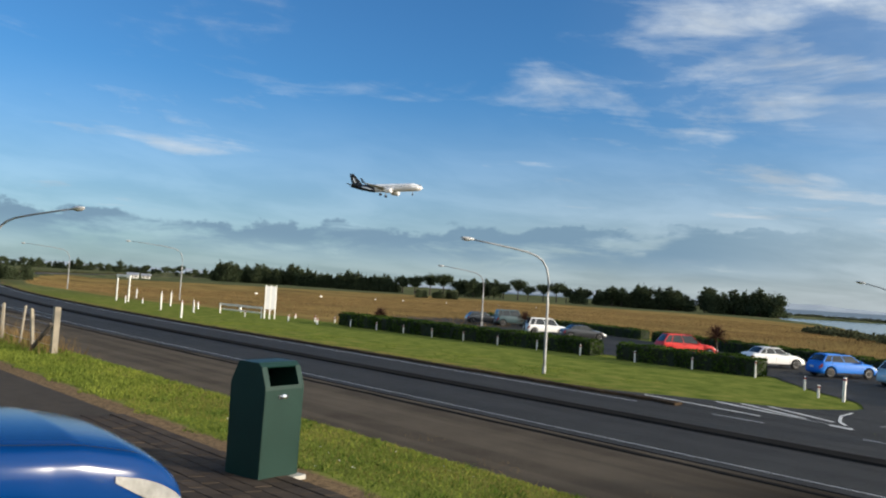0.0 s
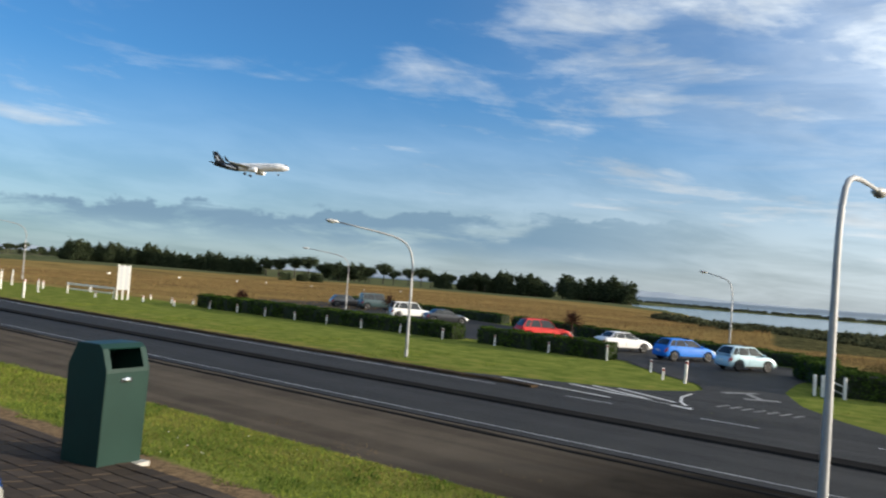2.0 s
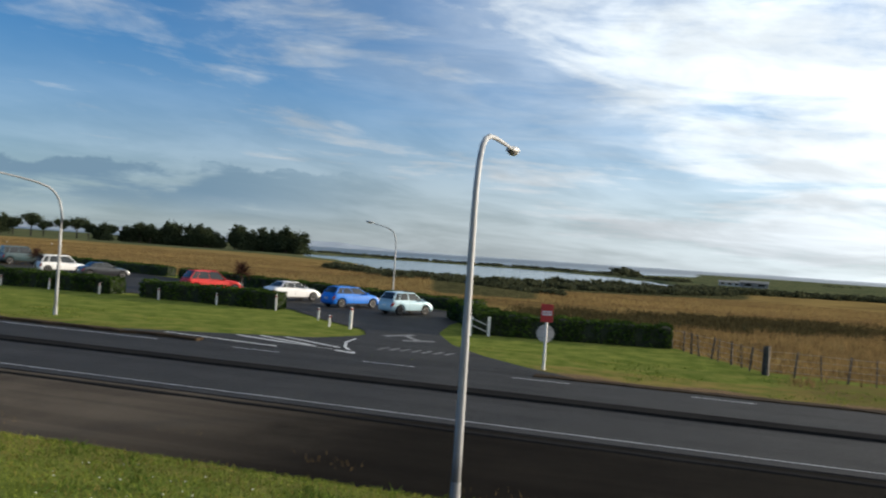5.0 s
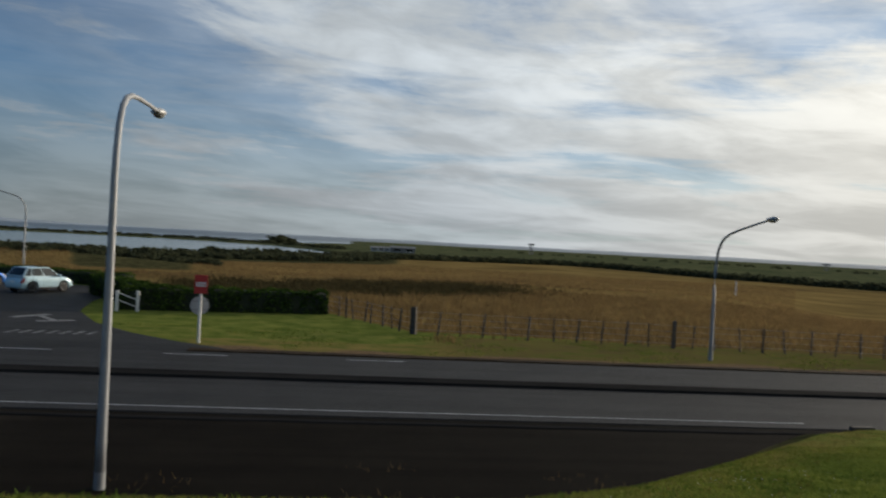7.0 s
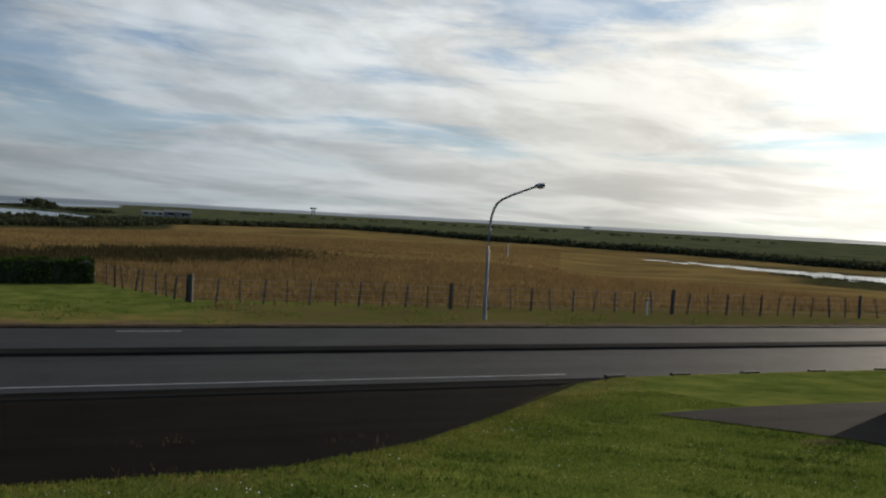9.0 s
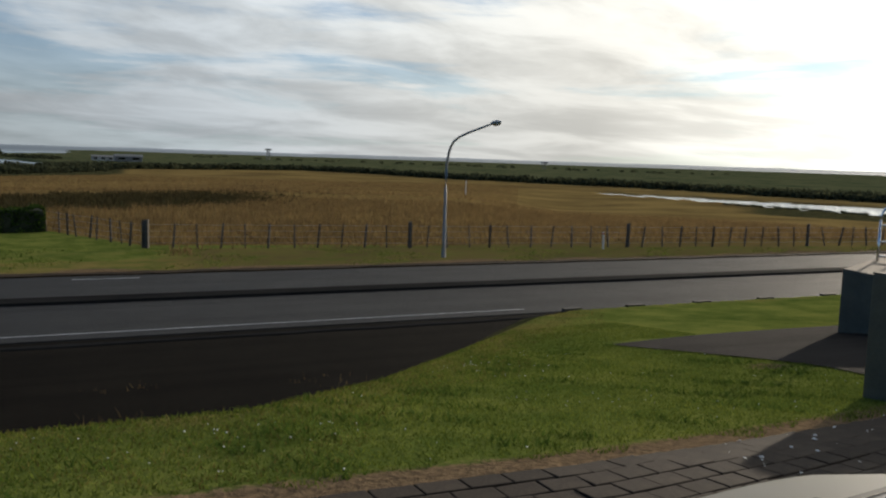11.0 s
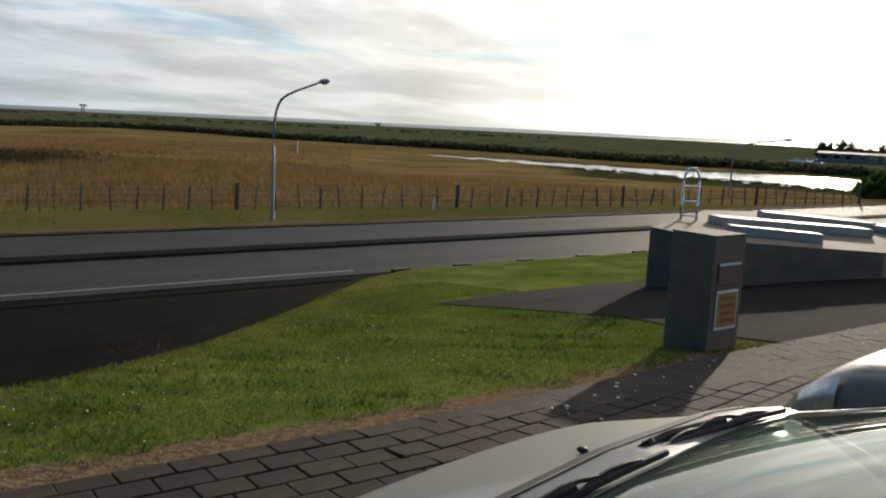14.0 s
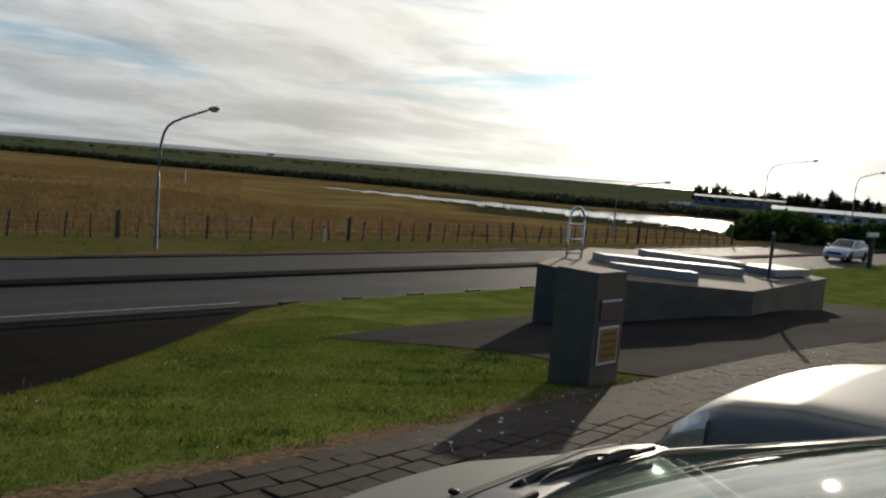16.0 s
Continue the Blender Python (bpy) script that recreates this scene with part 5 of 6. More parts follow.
# ---- airliner ----
def airliner(m):
    ob = thing("airliner", "white and black twin-engine airliner with its wheels down", "aeroplane", m)
    white = material("airliner_white", (0.80, 0.80, 0.80), (0.70, 0.70, 0.71), 0.35, 0.4, 6.0, 0.0)
    black = material("airliner_black", (0.02, 0.022, 0.026), (0.012, 0.013, 0.016), 0.35, 0.4, 6.0, 0.0)
    grey = material("airliner_grey", (0.42, 0.43, 0.45), (0.34, 0.35, 0.37), 0.4, 0.4, 6.0, 0.0, 0.2)

    def hull(y0, y1, n):
        bm = bmesh.new()
        rings = []
        for i in range(n + 1):
            y = y0 + (y1 - y0) * i / n
            r = ip(y, [-18.8, -17.5, -12, -7, 13.5, 16.4, 18.0, 18.7, 18.8], [0.25, 0.55, 1.5, 1.98, 1.98, 1.6, 0.95, 0.4, 0.05])
            c = ip(y, [-18.8, -12, -7, 13.5, 18.8], [1.25, 0.5, 0.0, 0.0, -0.55])
            rings.append([bm.verts.new((r * math.cos(a), y, c + r * math.sin(a))) for a in np.linspace(0, math.tau, 24, endpoint=False)])
        for a, b in zip(rings, rings[1:]):
            for k in range(24):
                bm.faces.new((a[k], b[k], b[(k + 1) % 24], a[(k + 1) % 24]))
        bm.faces.new(rings[0])
        bm.faces.new(rings[-1][::-1])
        bmesh.ops.recalc_face_normals(bm, faces=bm.faces[:])
        return bm
    part("fuselage", hull(-5.5, 18.8, 50), white, ob, "white forward fuselage", True)
    part("rear_fuselage", hull(-18.8, -5.48, 30), black, ob, "black rear fuselage", True)

    def wing(name, mat, root, tip, c0, c1, t, parent=ob):
        bm = bmesh.new()
        prof = [(0.5, 0), (0.3, 0.5), (-0.1, 0.4), (-0.5, 0.02), (-0.1, -0.25), (0.3, -0.35)]
        up = Vector((0, 0, 1)) if abs(tip[2] - root[2]) < abs(tip[0] - root[0]) else Vector((1, 0, 0))
        a = [bm.verts.new(Vector(root) + Vector((0, p * c0, 0)) + up * q * t) for p, q in prof]
        b = [bm.verts.new(Vector(tip) + Vector((0, p * c1, 0)) + up * q * t * 0.4) for p, q in prof]
        for k in range(6):
            bm.faces.new((a[k], a[(k + 1) % 6], b[(k + 1) % 6], b[k]))
        bm.faces.new(a[::-1])
        bm.faces.new(b)
        bmesh.ops.recalc_face_normals(bm, faces=bm.faces[:])
        return part(name, bm, mat, parent)
    for s in (1, -1):
        w = wing("wing", grey, (s * 1.2, 1.5, -1.1), (s * 16.8, -5.2, 0.4), 7.0, 1.6, 0.9)
        wing("winglet", black, (s * 16.8, -5.3, 0.4), (s * 17.2, -6.6, 2.7), 1.6, 0.7, 0.2, w)
        wing("tailplane", black, (s * 0.5, -15.8, 1.3), (s * 6.2, -18.2, 1.9), 3.4, 1.4, 0.35)
        bm = bmesh.new()
        lathe(bm, [(0.75, -2.4), (1.0, -1.2), (1.18, 0.4), (1.15, 1.6), (1.0, 1.9), (0.9, 1.7), (0.5, 1.0)], 20, Matrix.Translation((s * 5.75, 2.9, -2.0)) @ pose(0, 0, 0, -90))
        eng = part("engine", bm, white, ob, "white engine nacelle", True)
        part("pylon", boxed(s * 5.75 - 0.15, 0.3, -1.3, s * 5.75 + 0.15, 3.5, -0.6), grey, eng)
        bm = bmesh.new()
        rod(bm, (s * 3.8, -1.6, -1.0), (s * 3.8, -1.6, -3.6), 0.16)
        gear = part("landing_gear", bm, grey, ob)
        for d in (-0.45, 0.45):
            bm = bmesh.new()
            lathe(bm, [(0.25, -0.2), (0.58, -0.18), (0.58, 0.18), (0.25, 0.2)], 18, Matrix.Translation((s * 3.8 + d, -1.6, -3.6)) @ pose(0, 0, 0, 0, 90))
            part("wheel", bm, TYRE, gear)
    wing("fin", black, (0, -15.0, 1.7), (0, -18.4, 7.6), 5.8, 2.2, 0.45)
    bm = bmesh.new()
    rod(bm, (0, 13.6, -1.6), (0, 13.6, -3.6), 0.12)
    g = part("nose_gear", bm, grey, ob)
    bm = bmesh.new()
    lathe(bm, [(0.15, -0.25), (0.38, -0.22), (0.38, 0.22), (0.15, 0.25)], 16, Matrix.Translation((0, 13.6, -3.6)) @ pose(0, 0, 0, 0, 90))
    part("wheel", bm, TYRE, g)
    for s in (1, -1):
        v, f = [], []
        for k in range(30):
            y = 12.0 - k * 0.58
            i = len(v)
            v += [(s * 1.975, y, 0.42), (s * 1.975, y - 0.26, 0.42), (s * 1.95, y - 0.26, 0.75), (s * 1.95, y, 0.75)]
            f.append((i, i + 1, i + 2, i + 3))
        raw("window_row", [(x + s * 0.02, y, z) for x, y, z in v], f, black, ob, "row of dark cabin windows")
        raw("cockpit_window", [(s * 0.2, 18.02, 0.62), (s * 1.12, 17.3, 0.5), (s * 1.1, 16.95, 0.98), (s * 0.2, 17.55, 1.12)], [(0, 1, 2, 3)], black, ob, "dark cockpit window")
        raw("tail_swirl", [(s * 0.26, -15.6, 3.0), (s * 0.26, -16.7, 3.1), (s * 0.2, -17.6, 5.4), (s * 0.2, -16.9, 5.6)], [(0, 1, 2, 3)], white, ob, "white tail mark")
        raw("white_swirl", [(s * 1.93, -6.2, -0.9), (s * 1.80, -8.8, 0.3), (s * 1.35, -12.8, 1.2), (s * 1.5, -12.0, 0.55), (s * 1.93, -8.6, -0.6)], [(0, 1, 2, 3, 4)], white, ob, "white swirl on the black tail")
    return ob


PLANE_AZ = radians(-52.2)
airliner(pose(409 * math.sin(PLANE_AZ), 409 * math.cos(PLANE_AZ), 4.2 + 409 * math.tan(radians(6.5)), 3, 0, -58))
# ---- things on the lookout ----
def litter_bin(x, y, z, yaw):
    green = material("dark_green_enamel", (0.0055, 0.029, 0.022), (0.004, 0.021, 0.016), 0.45, 3.0, 60.0, 0.06, 0.0, 0.0, specular=0.3)
    ob = thing("litter_bin", "dark green metal litter bin with a sloping hood and open mouth", "litter bin", pose(x, y, z, 0, 0, yaw))
    w, d = 0.275, 0.26
    prof = [(-d * 0.92, 0.0), (d * 0.92, 0.0), (d, 0.93), (d * 0.98, 0.97), (d * 0.72, 1.16), (d * 0.5, 1.20), (-d * 0.55, 1.20), (-d * 0.95, 0.98)]
    # side cheeks, front, back and hood as plates, so that the mouth is a real opening
    for s in (-1, 1):
        bm = bmesh.new()
        a = [bm.verts.new((s * w, y0, z0)) for y0, z0 in prof]
        b = [bm.verts.new((s * (w - 0.02), y0, z0)) for y0, z0 in prof]
        bm.faces.new(a)
        bm.faces.new(b[::-1])
        for k in range(len(prof)):
            bm.faces.new((a[k], a[(k + 1) % len(prof)], b[(k + 1) % len(prof)], b[k]))
        bmesh.ops.recalc_face_normals(bm, faces=bm.faces[:])
        part("side_panel", bm, green, ob)

    def plate(name, a, b, x0, x1, t=0.015, mat=green, label=""):
        (y0, z0), (y1, z1) = a, b
        n = Vector((0, z1 - z0, y0 - y1)).normalized() * t
        bm = bmesh.new()
        q = [Vector((x0, y0, z0)), Vector((x1, y0, z0)), Vector((x1, y1, z1)), Vector((x0, y1, z1))]
        u = [bm.verts.new(p) for p in q] + [bm.verts.new(p - n) for p in q]
        for f in ((0, 1, 2, 3), (7, 6, 5, 4), (0, 4, 5, 1), (1, 5, 6, 2), (2, 6, 7, 3), (3, 7, 4, 0)):
            bm.faces.new([u[k] for k in f])
        bmesh.ops.recalc_face_normals(bm, faces=bm.faces[:])
        return part(name, bm, mat, ob, label)
    e = w - 0.021
    door = plate("front_door", prof[1], prof[2], -e, e)
    plate("back_panel", prof[7], prof[0], -e, e)
    plate("hood", prof[6], prof[7], -e, e)
    plate("hood", prof[5], prof[6], -e, e)
    plate("mouth_frame", prof[4], prof[5], -e, e)
    plate("mouth_frame", prof[2], prof[3], -e, e)
    for x0, x1 in ((-e, -e + 0.05), (e - 0.05, e)):
        plate("mouth_frame", prof[3], prof[4], x0, x1)
    part("inner_bin", boxed(-e + 0.01, -d * 0.8, 0.05, e - 0.01, d * 0.75, 0.86), green, ob, "dark green inner liner")
    bm = bmesh.new()
    bmesh.ops.create_uvsphere(bm, u_segments=12, v_segments=8, radius=0.035, matrix=Matrix.Translation((0.02, d + 0.012, 0.86)) @ Matrix.Diagonal((1.2, 0.7, 0.8, 1)))
    box(bm, -0.05, d - 0.012, 0.835, 0.09, d + 0.006, 0.875)
    part("lock", bm, CHROME, door, "small chrome lock")
    part("footing", boxed(-w - 0.05, -d - 0.04, -0.15, w + 0.03, d + 0.07, 0.03), CONCRETE_TOP, ob, "pale concrete footing", bevel=0.01)
    return ob


litter_bin(-7.92, 4.32, gz(-7.92, 4.32), -76)


def pillar(x, y, z, yaw):
    ob = thing("concrete_pillar", "grey concrete pillar with warning plates on one face", "pillar", pose(x, y, z, 0, 0, yaw))
    part("shaft", boxed(-0.325, -0.325, -0.3, 0.325, 0.325, 1.48), CONCRETE, ob, bevel=0.015)
    part("cap", boxed(-0.33, -0.33, 1.48, 0.33, 0.33, 1.50), CONCRETE, ob, "weathered concrete cap", bevel=0.008)
    yel = material("faded_yellow_plate", (0.40, 0.24, 0.05), (0.30, 0.17, 0.04), 0.6, 6, 60, 0.03)
    p = part("warning_plate", boxed(-0.225, -0.347, 0.30, 0.225, -0.329, 0.80), WHITE_PAINT, ob, "white-edged yellow warning plate", bevel=0.004, segments=1)
    part("yellow_field", boxed(-0.2, -0.353, 0.34, 0.2, -0.3475, 0.77), yel, p)
    faded = material("faded_brown_lettering", (0.26, 0.11, 0.035), (0.20, 0.09, 0.03), 0.6, 6, 60, 0.0)
    for k, w in enumerate((0.15, 0.17, 0.12, 0.16)):
        part("lettering_bar", boxed(-w, -0.358, 0.685 - 0.095 * k, w, -0.3535, 0.725 - 0.095 * k), faded, p)
    p2 = part("warning_plate", boxed(-0.225, -0.347, 0.88, 0.225, -0.329, 1.15), material("faded_red_brown_plate", (0.17, 0.10, 0.085), None, 0.6), ob, "faded red-brown upper plate", bevel=0.004, segments=1)
    part("plate_edge", boxed(-0.225, -0.352, 1.12, 0.225, -0.3475, 1.15), WHITE_PAINT, p2)
    return ob


pillar(9.19, 6.49, 1.53, 1)


def roof_z(x, y):
    """Height of the tank's gently falling roof."""
    return 1.734 - 0.0259 * x + 0.0714 * y


def tank():
    """The sunken concrete tank whose roof stands out of the lawn, with raised covers on it."""
    ob = thing("concrete_tank", "low grey concrete tank with raised cover slabs on its roof", "concrete tank")
    outline = [(14.7, 12.0), (15.1, 10.5), (18.9, 8.9), (25.8, 10.0), (25.2, 13.6), (19.6, 14.2)]
    bm = bmesh.new()
    top = [bm.verts.new((x, y, roof_z(x, y))) for x, y in outline]
    low = [bm.verts.new((x, y, 0.2)) for x, y in outline]
    n = len(outline)
    bm.faces.new(top)
    bm.faces.new(low[::-1])
    for k in range(n):
        bm.faces.new((top[k], low[k], low[(k + 1) % n], top[(k + 1) % n]))
    bmesh.ops.recalc_face_normals(bm, faces=bm.faces[:])
    part("wall", bm, CONCRETE, ob, bevel=0.02)
    for (ax, ay), (bx, by), w in (((16.4, 11.2), (18.3, 10.1), 0.34), ((17.4, 12.3), (21.3, 10.6), 0.62), ((20.4, 13.0), (23.0, 11.3), 0.5), ((22.6, 10.75), (24.9, 10.75), 1.25)):
        L, yaw = math.dist((ax, ay), (bx, by)), math.atan2(by - ay, bx - ax)
        tilt = math.degrees(math.atan2(roof_z(bx, by) - roof_z(ax, ay), L))
        m = pose(ax, ay, roof_z(ax, ay) - 0.015) @ pose(0, 0, 0, 0, 0, math.degrees(yaw)) @ pose(0, 0, 0, 0, -tilt, 0)
        part("cover_slab", boxed(0, -w / 2, 0.0, L, w / 2, 0.21, m=m), CONCRETE_TOP, ob, "pale concrete cover slab", bevel=0.02)
    return ob


tank()

ladder = thing("ladder", "bright steel ladder hoop rising over the tank roof", "ladder", pose(17.0, 12.75, roof_z(17.0, 12.75) - 0.01, 0, 0, -35))
hw = 0.19
for s in (-hw, hw):
    bm = bmesh.new()
    tube(bm, [(s, 0, -0.3), (s, 0, 0.95)], [0.03, 0.03], 8)
    part("stile", bm, CHROME, ladder, smooth=True)
bm = bmesh.new()
tube(bm, [(-hw, 0, 0.95)] + [(-hw * math.cos(a), 0, 0.95 + 0.32 * math.sin(a)) for a in np.linspace(0.25, math.pi - 0.25, 9)] + [(hw, 0, 0.95)], [0.03] * 11, 8)
part("hoop", bm, CHROME, ladder, smooth=True)
for zz in (0.12, 0.45, 0.82):
    bm = bmesh.new()
    rod(bm, (-hw, 0, zz), (hw, 0, zz), 0.028)
    part("rung", bm, CHROME, ladder)

bollard = thing("vent_pipe", "slim dark steel vent pipe with pale cap on the tank", "pipe", pose(21.84, 9.95, roof_z(21.84, 9.95)))
bm = bmesh.new()
rod(bm, (0, 0, -0.05), (0, 0, 1.25), 0.042, n=14)
part("pipe", bm, material("dark_steel", (0.10, 0.10, 0.10), None, 0.5, 6, 50, 0.05, 0.4), bollard)
bm = bmesh.new()
bmesh.ops.create_uvsphere(bm, u_segments=14, v_segments=8, radius=0.052, matrix=Matrix.Translation((0, 0, 1.25)))
part("cap", bm, CONCRETE_TOP, bollard, smooth=True)
part("base_plate", boxed(-0.2, -0.2, 0.0, 0.2, 0.2, 0.03), CONCRETE_TOP, bollard)

# low timber kerb stubs where the lawn meets the road
for x in (13.1, 15.3, 17.8, 20.4, 23.2, 26.4):
    s = thing("kerb_stub", "short weathered timber kerb block at the road edge", "kerb", pose(x, 19.42, 0.05, 0, 0, random.uniform(-4, 4)), "timber kerb blocks")
    part("block", boxed(-0.3, -0.08, -0.1, 0.3, 0.08, 0.09), POST_WOOD, s, bevel=0.02)

r_sign = thing("roadside_sign", "pale signboard on a dark post beside the road", "road sign", pose(54.0, 18.6, gz(54, 18.6)))
part("post", boxed(-0.12, -0.12, -0.2, 0.12, 0.12, 1.9), POST_WOOD, r_sign, bevel=0.01)
part("board", boxed(-0.9, -0.06, 1.9, 0.9, 0.06, 2.15), WHITE_PAINT, r_sign, bevel=0.01)


# ---- far buildings ----
def shed(name, x, y, yaw, w, d, h, roof, wall_mat, roof_mat, label, windows=3, z=None):
    ob = thing(name, label, "building", pose(x, y, gz(x, y) if z is None else z, 0, 0, yaw))
    part("wall", boxed(-w / 2, -d / 2, -0.5, w / 2, d / 2, h), wall_mat, ob)
    bm = bmesh.new()
    v = [bm.verts.new(p) for p in ((-w / 2 - 0.4, -d / 2 - 0.4, h), (w / 2 + 0.4, -d / 2 - 0.4, h), (w / 2 + 0.4, d / 2 + 0.4, h), (-w / 2 - 0.4, d / 2 + 0.4, h), (-w / 2 - 0.4, 0, h + roof), (w / 2 + 0.4, 0, h + roof))]
    for f in ((0, 1, 5, 4), (2, 3, 4, 5), (0, 4, 3), (1, 2, 5), (3, 2, 1, 0)):
        bm.faces.new([v[k] for k in f])
    part("roof", bm, roof_mat, ob)
    for k in range(windows):
        xx = -w / 2 + w * (k + 0.5) / windows
        wn = part("window", boxed(xx - w / windows * 0.25, -d / 2 - 0.06, h * 0.35, xx + w / windows * 0.25, -d / 2 + 0.02, h * 0.8), CAR_GLASS, ob)
        part("frame", boxed(xx - w / windows * 0.28, -d / 2 - 0.04, h * 0.31, xx + w / windows * 0.28, -d / 2 + 0.01, h * 0.35), WHITE_PAINT, wn)
    return ob


TIN = material("zinc_roof", (0.55, 0.56, 0.57), (0.42, 0.43, 0.44), 0.35, 0.6, 8.0, 0.05, 0.6)
WALL = material("pale_wall", (0.55, 0.54, 0.50), (0.42, 0.41, 0.38), 0.8, 0.5, 8.0, 0.1)
DARK_WALL = material("dark_wall", (0.22, 0.22, 0.21), (0.15, 0.15, 0.15), 0.8, 0.5, 8.0, 0.1)


def polar(az, r):
    return r * math.sin(radians(az)), r * math.cos(radians(az))


shed("farm_house", *polar(4.2, 420), 0, 12, 7, 2.4, 1.0, DARK_WALL, DARK_WALL, "small dark farm shed on the far pasture", 2)
shed("farm_house", *polar(2.9, 430), 0, 13, 7, 1.8, 0.8, WALL, DARK_WALL, "long pale farm shed on the far pasture", 4)
shed("white_house", *polar(-68.3, 440), 62, 5, 5, 1.6, 1.2, WALL, TIN, "small white house before the shelter belt", 3)
shed("white_house", *polar(-67.5, 450), 62, 4, 4, 1.5, 1.0, WALL, TIN, "small white shed before the shelter belt", 2)
shed("terminal", *polar(63.0, 360), -60, 34, 16, 3.4, 0.6, DARK_WALL, DARK_WALL, "long dark low building beyond the creek", 8)
shed("terminal", *polar(67.4, 250), -64, 20, 12, 2.6, 0.9, WALL, TIN, "low building with a bright zinc roof beyond the creek", 6)
shed("terminal", *polar(72.0, 240), -64, 22, 12, 2.8, 0.9, WALL, TIN, "low building with a bright zinc roof beyond the creek", 6)
for k, (az, r) in enumerate(((59.0, 300), (59.6, 302), (60.3, 296), (64.6, 255), (65.6, 250), (66.4, 246), (68.4, 235), (69.4, 232))):
    x, y = polar(az, r)
    make_car("distant pale car parked beyond the creek", WHITE if k % 2 else PALE_BLUE, 4.3, 1.75, 1.5, m=stand(x, y, 30 + 50 * (k % 3)))


def tower(az, r, h, label):
    x, y = polar(az, r)
    ob = thing("beacon_tower", label, "tower", pose(x, y, gz(x, y)))
    for a, b in ((-1, -1), (1, -1), (1, 1), (-1, 1)):
        bm = bmesh.new()
        rod(bm, (a * 1.2, b * 1.2, -0.5), (a * 0.8, b * 0.8, h), 0.22, n=6)
        part("leg", bm, DARK_WALL, ob)
    part("platform", boxed(-2.2, -2.2, h, 2.2, 2.2, h + 1.2), DARK_WALL, ob)
    return ob


tower(13.0, 700, 8.0, "far lattice beacon tower on the coast")
tower(31.7, 700, 4.5, "far square beacon tower on the coast")
bushes("coast_scrub", [8, 20, 32, 45], [760, 720, 700, 660], 60, 60, 1.8, "far scattered bushes on the pasture", 41)

# bright marker boards in the meadow
for az, r in ((-60.5, 210), (-56.2, 215), (-52.5, 220), (-50.6, 224), (-47.6, 230), (-44.0, 236), (-41.5, 240)):
    x, y = polar(az, r)
    o = thing("marker_board", "low white marker board standing in the meadow", "marker", pose(x, y, gz(x, y) + 0.2, 0, 0, az), "white marker boards")
    part("board", boxed(-0.55, -0.05, 0.1, 0.55, 0.05, 0.42), WHITE_PAINT, o, bevel=0.02, segments=1)
    part("stake", boxed(-0.05, -0.04, -0.5, 0.05, 0.04, 0.1), POST_WOOD, o)


# hills across the water, distance haze put into their pale blue-grey colour
def hills(az0, az1, r, top, label, seed):
    rng = np.random.RandomState(seed)
    n = 160
    ph = rng.uniform(0, 6, 5)
    v, f = [], []
    for i in range(n + 1):
        a = az0 + (az1 - az0) * i / n
        hh = top * (0.55 + 0.2 * math.sin(a * 0.35 + ph[0]) + 0.15 * math.sin(a * 0.9 + ph[1]) + 0.08 * math.sin(a * 2.7 + ph[2]))
        hh *= min(1.0, 6 * i / n, 6 * (n - i) / n)
        for rr, z in ((r - 150, -4), (r, hh), (r + 300, -4)):
            x, y = polar(a, rr)
            v.append((x, y, z))
    for i in range(n):
        for k in range(2):
            f.append((3 * i + k, 3 * i + 3 + k, 3 * i + 4 + k, 3 * i + 1 + k))
    ob = raw("far_hills", v, f, material("haze_tinted_hills", (0.34, 0.39, 0.44), (0.27, 0.32, 0.37), 0.95, 0.004, 0.03, 0.0), smooth=True)
    return tagged(ob, label, "hills", kind="structure")


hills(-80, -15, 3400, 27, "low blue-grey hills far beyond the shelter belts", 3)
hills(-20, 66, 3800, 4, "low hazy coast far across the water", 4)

# ---- lawn, meadow, pavers ----
def blades(name, pts, h0, h1, width, mat, label, seed, bendy=0.5):
    rng = np.random.RandomState(seed)
    n = len(pts)
    a = rng.uniform(0, math.tau, n)
    s = np.stack([np.cos(a), np.sin(a), 0 * a], -1) * (width * rng.uniform(0.6, 1.4, n))[:, None]
    h = rng.uniform(h0, h1, n)
    tip = np.stack([rng.normal(size=n) * h * bendy, rng.normal(size=n) * h * bendy, h], -1)
    v = np.stack([pts - s, pts + s, pts + tip], 1).reshape(-1, 3)
    ob = raw(name, v.tolist(), (np.arange(n)[:, None] * 3 + np.arange(3)).tolist(), mat)
    return tagged(ob, label, "grass", kind="stuff")


def scatter(n, x0, x1, y0, y1, seed, keep=None):
    rng = np.random.RandomState(seed)
    x, y = rng.uniform(x0, x1, n), rng.uniform(y0, y1, n)
    if keep is not None:
        k = keep(x, y)
        x, y = x[k], y[k]
    return np.stack([x, y, height(x, y) - 0.005], -1)


def on_lawn(x, y):
    yc = np.interp(x, CREST_X, CREST_Y)
    wob = 0.12 * np.sin(x * 3.1) + 0.08 * np.sin(x * 7.7)
    path = (x > np.interp(y, [4.9, 6.6, 8.9, 10.1, 12.5], [10.2, 10.2, 10.6, 10.3, 9.5])) & (y < 13.1)
    return (y > paved_to(x) + np.interp(x, [3, 9], [0.56, 0.25]) + wob) & (y < yc + 0.5) & ~path


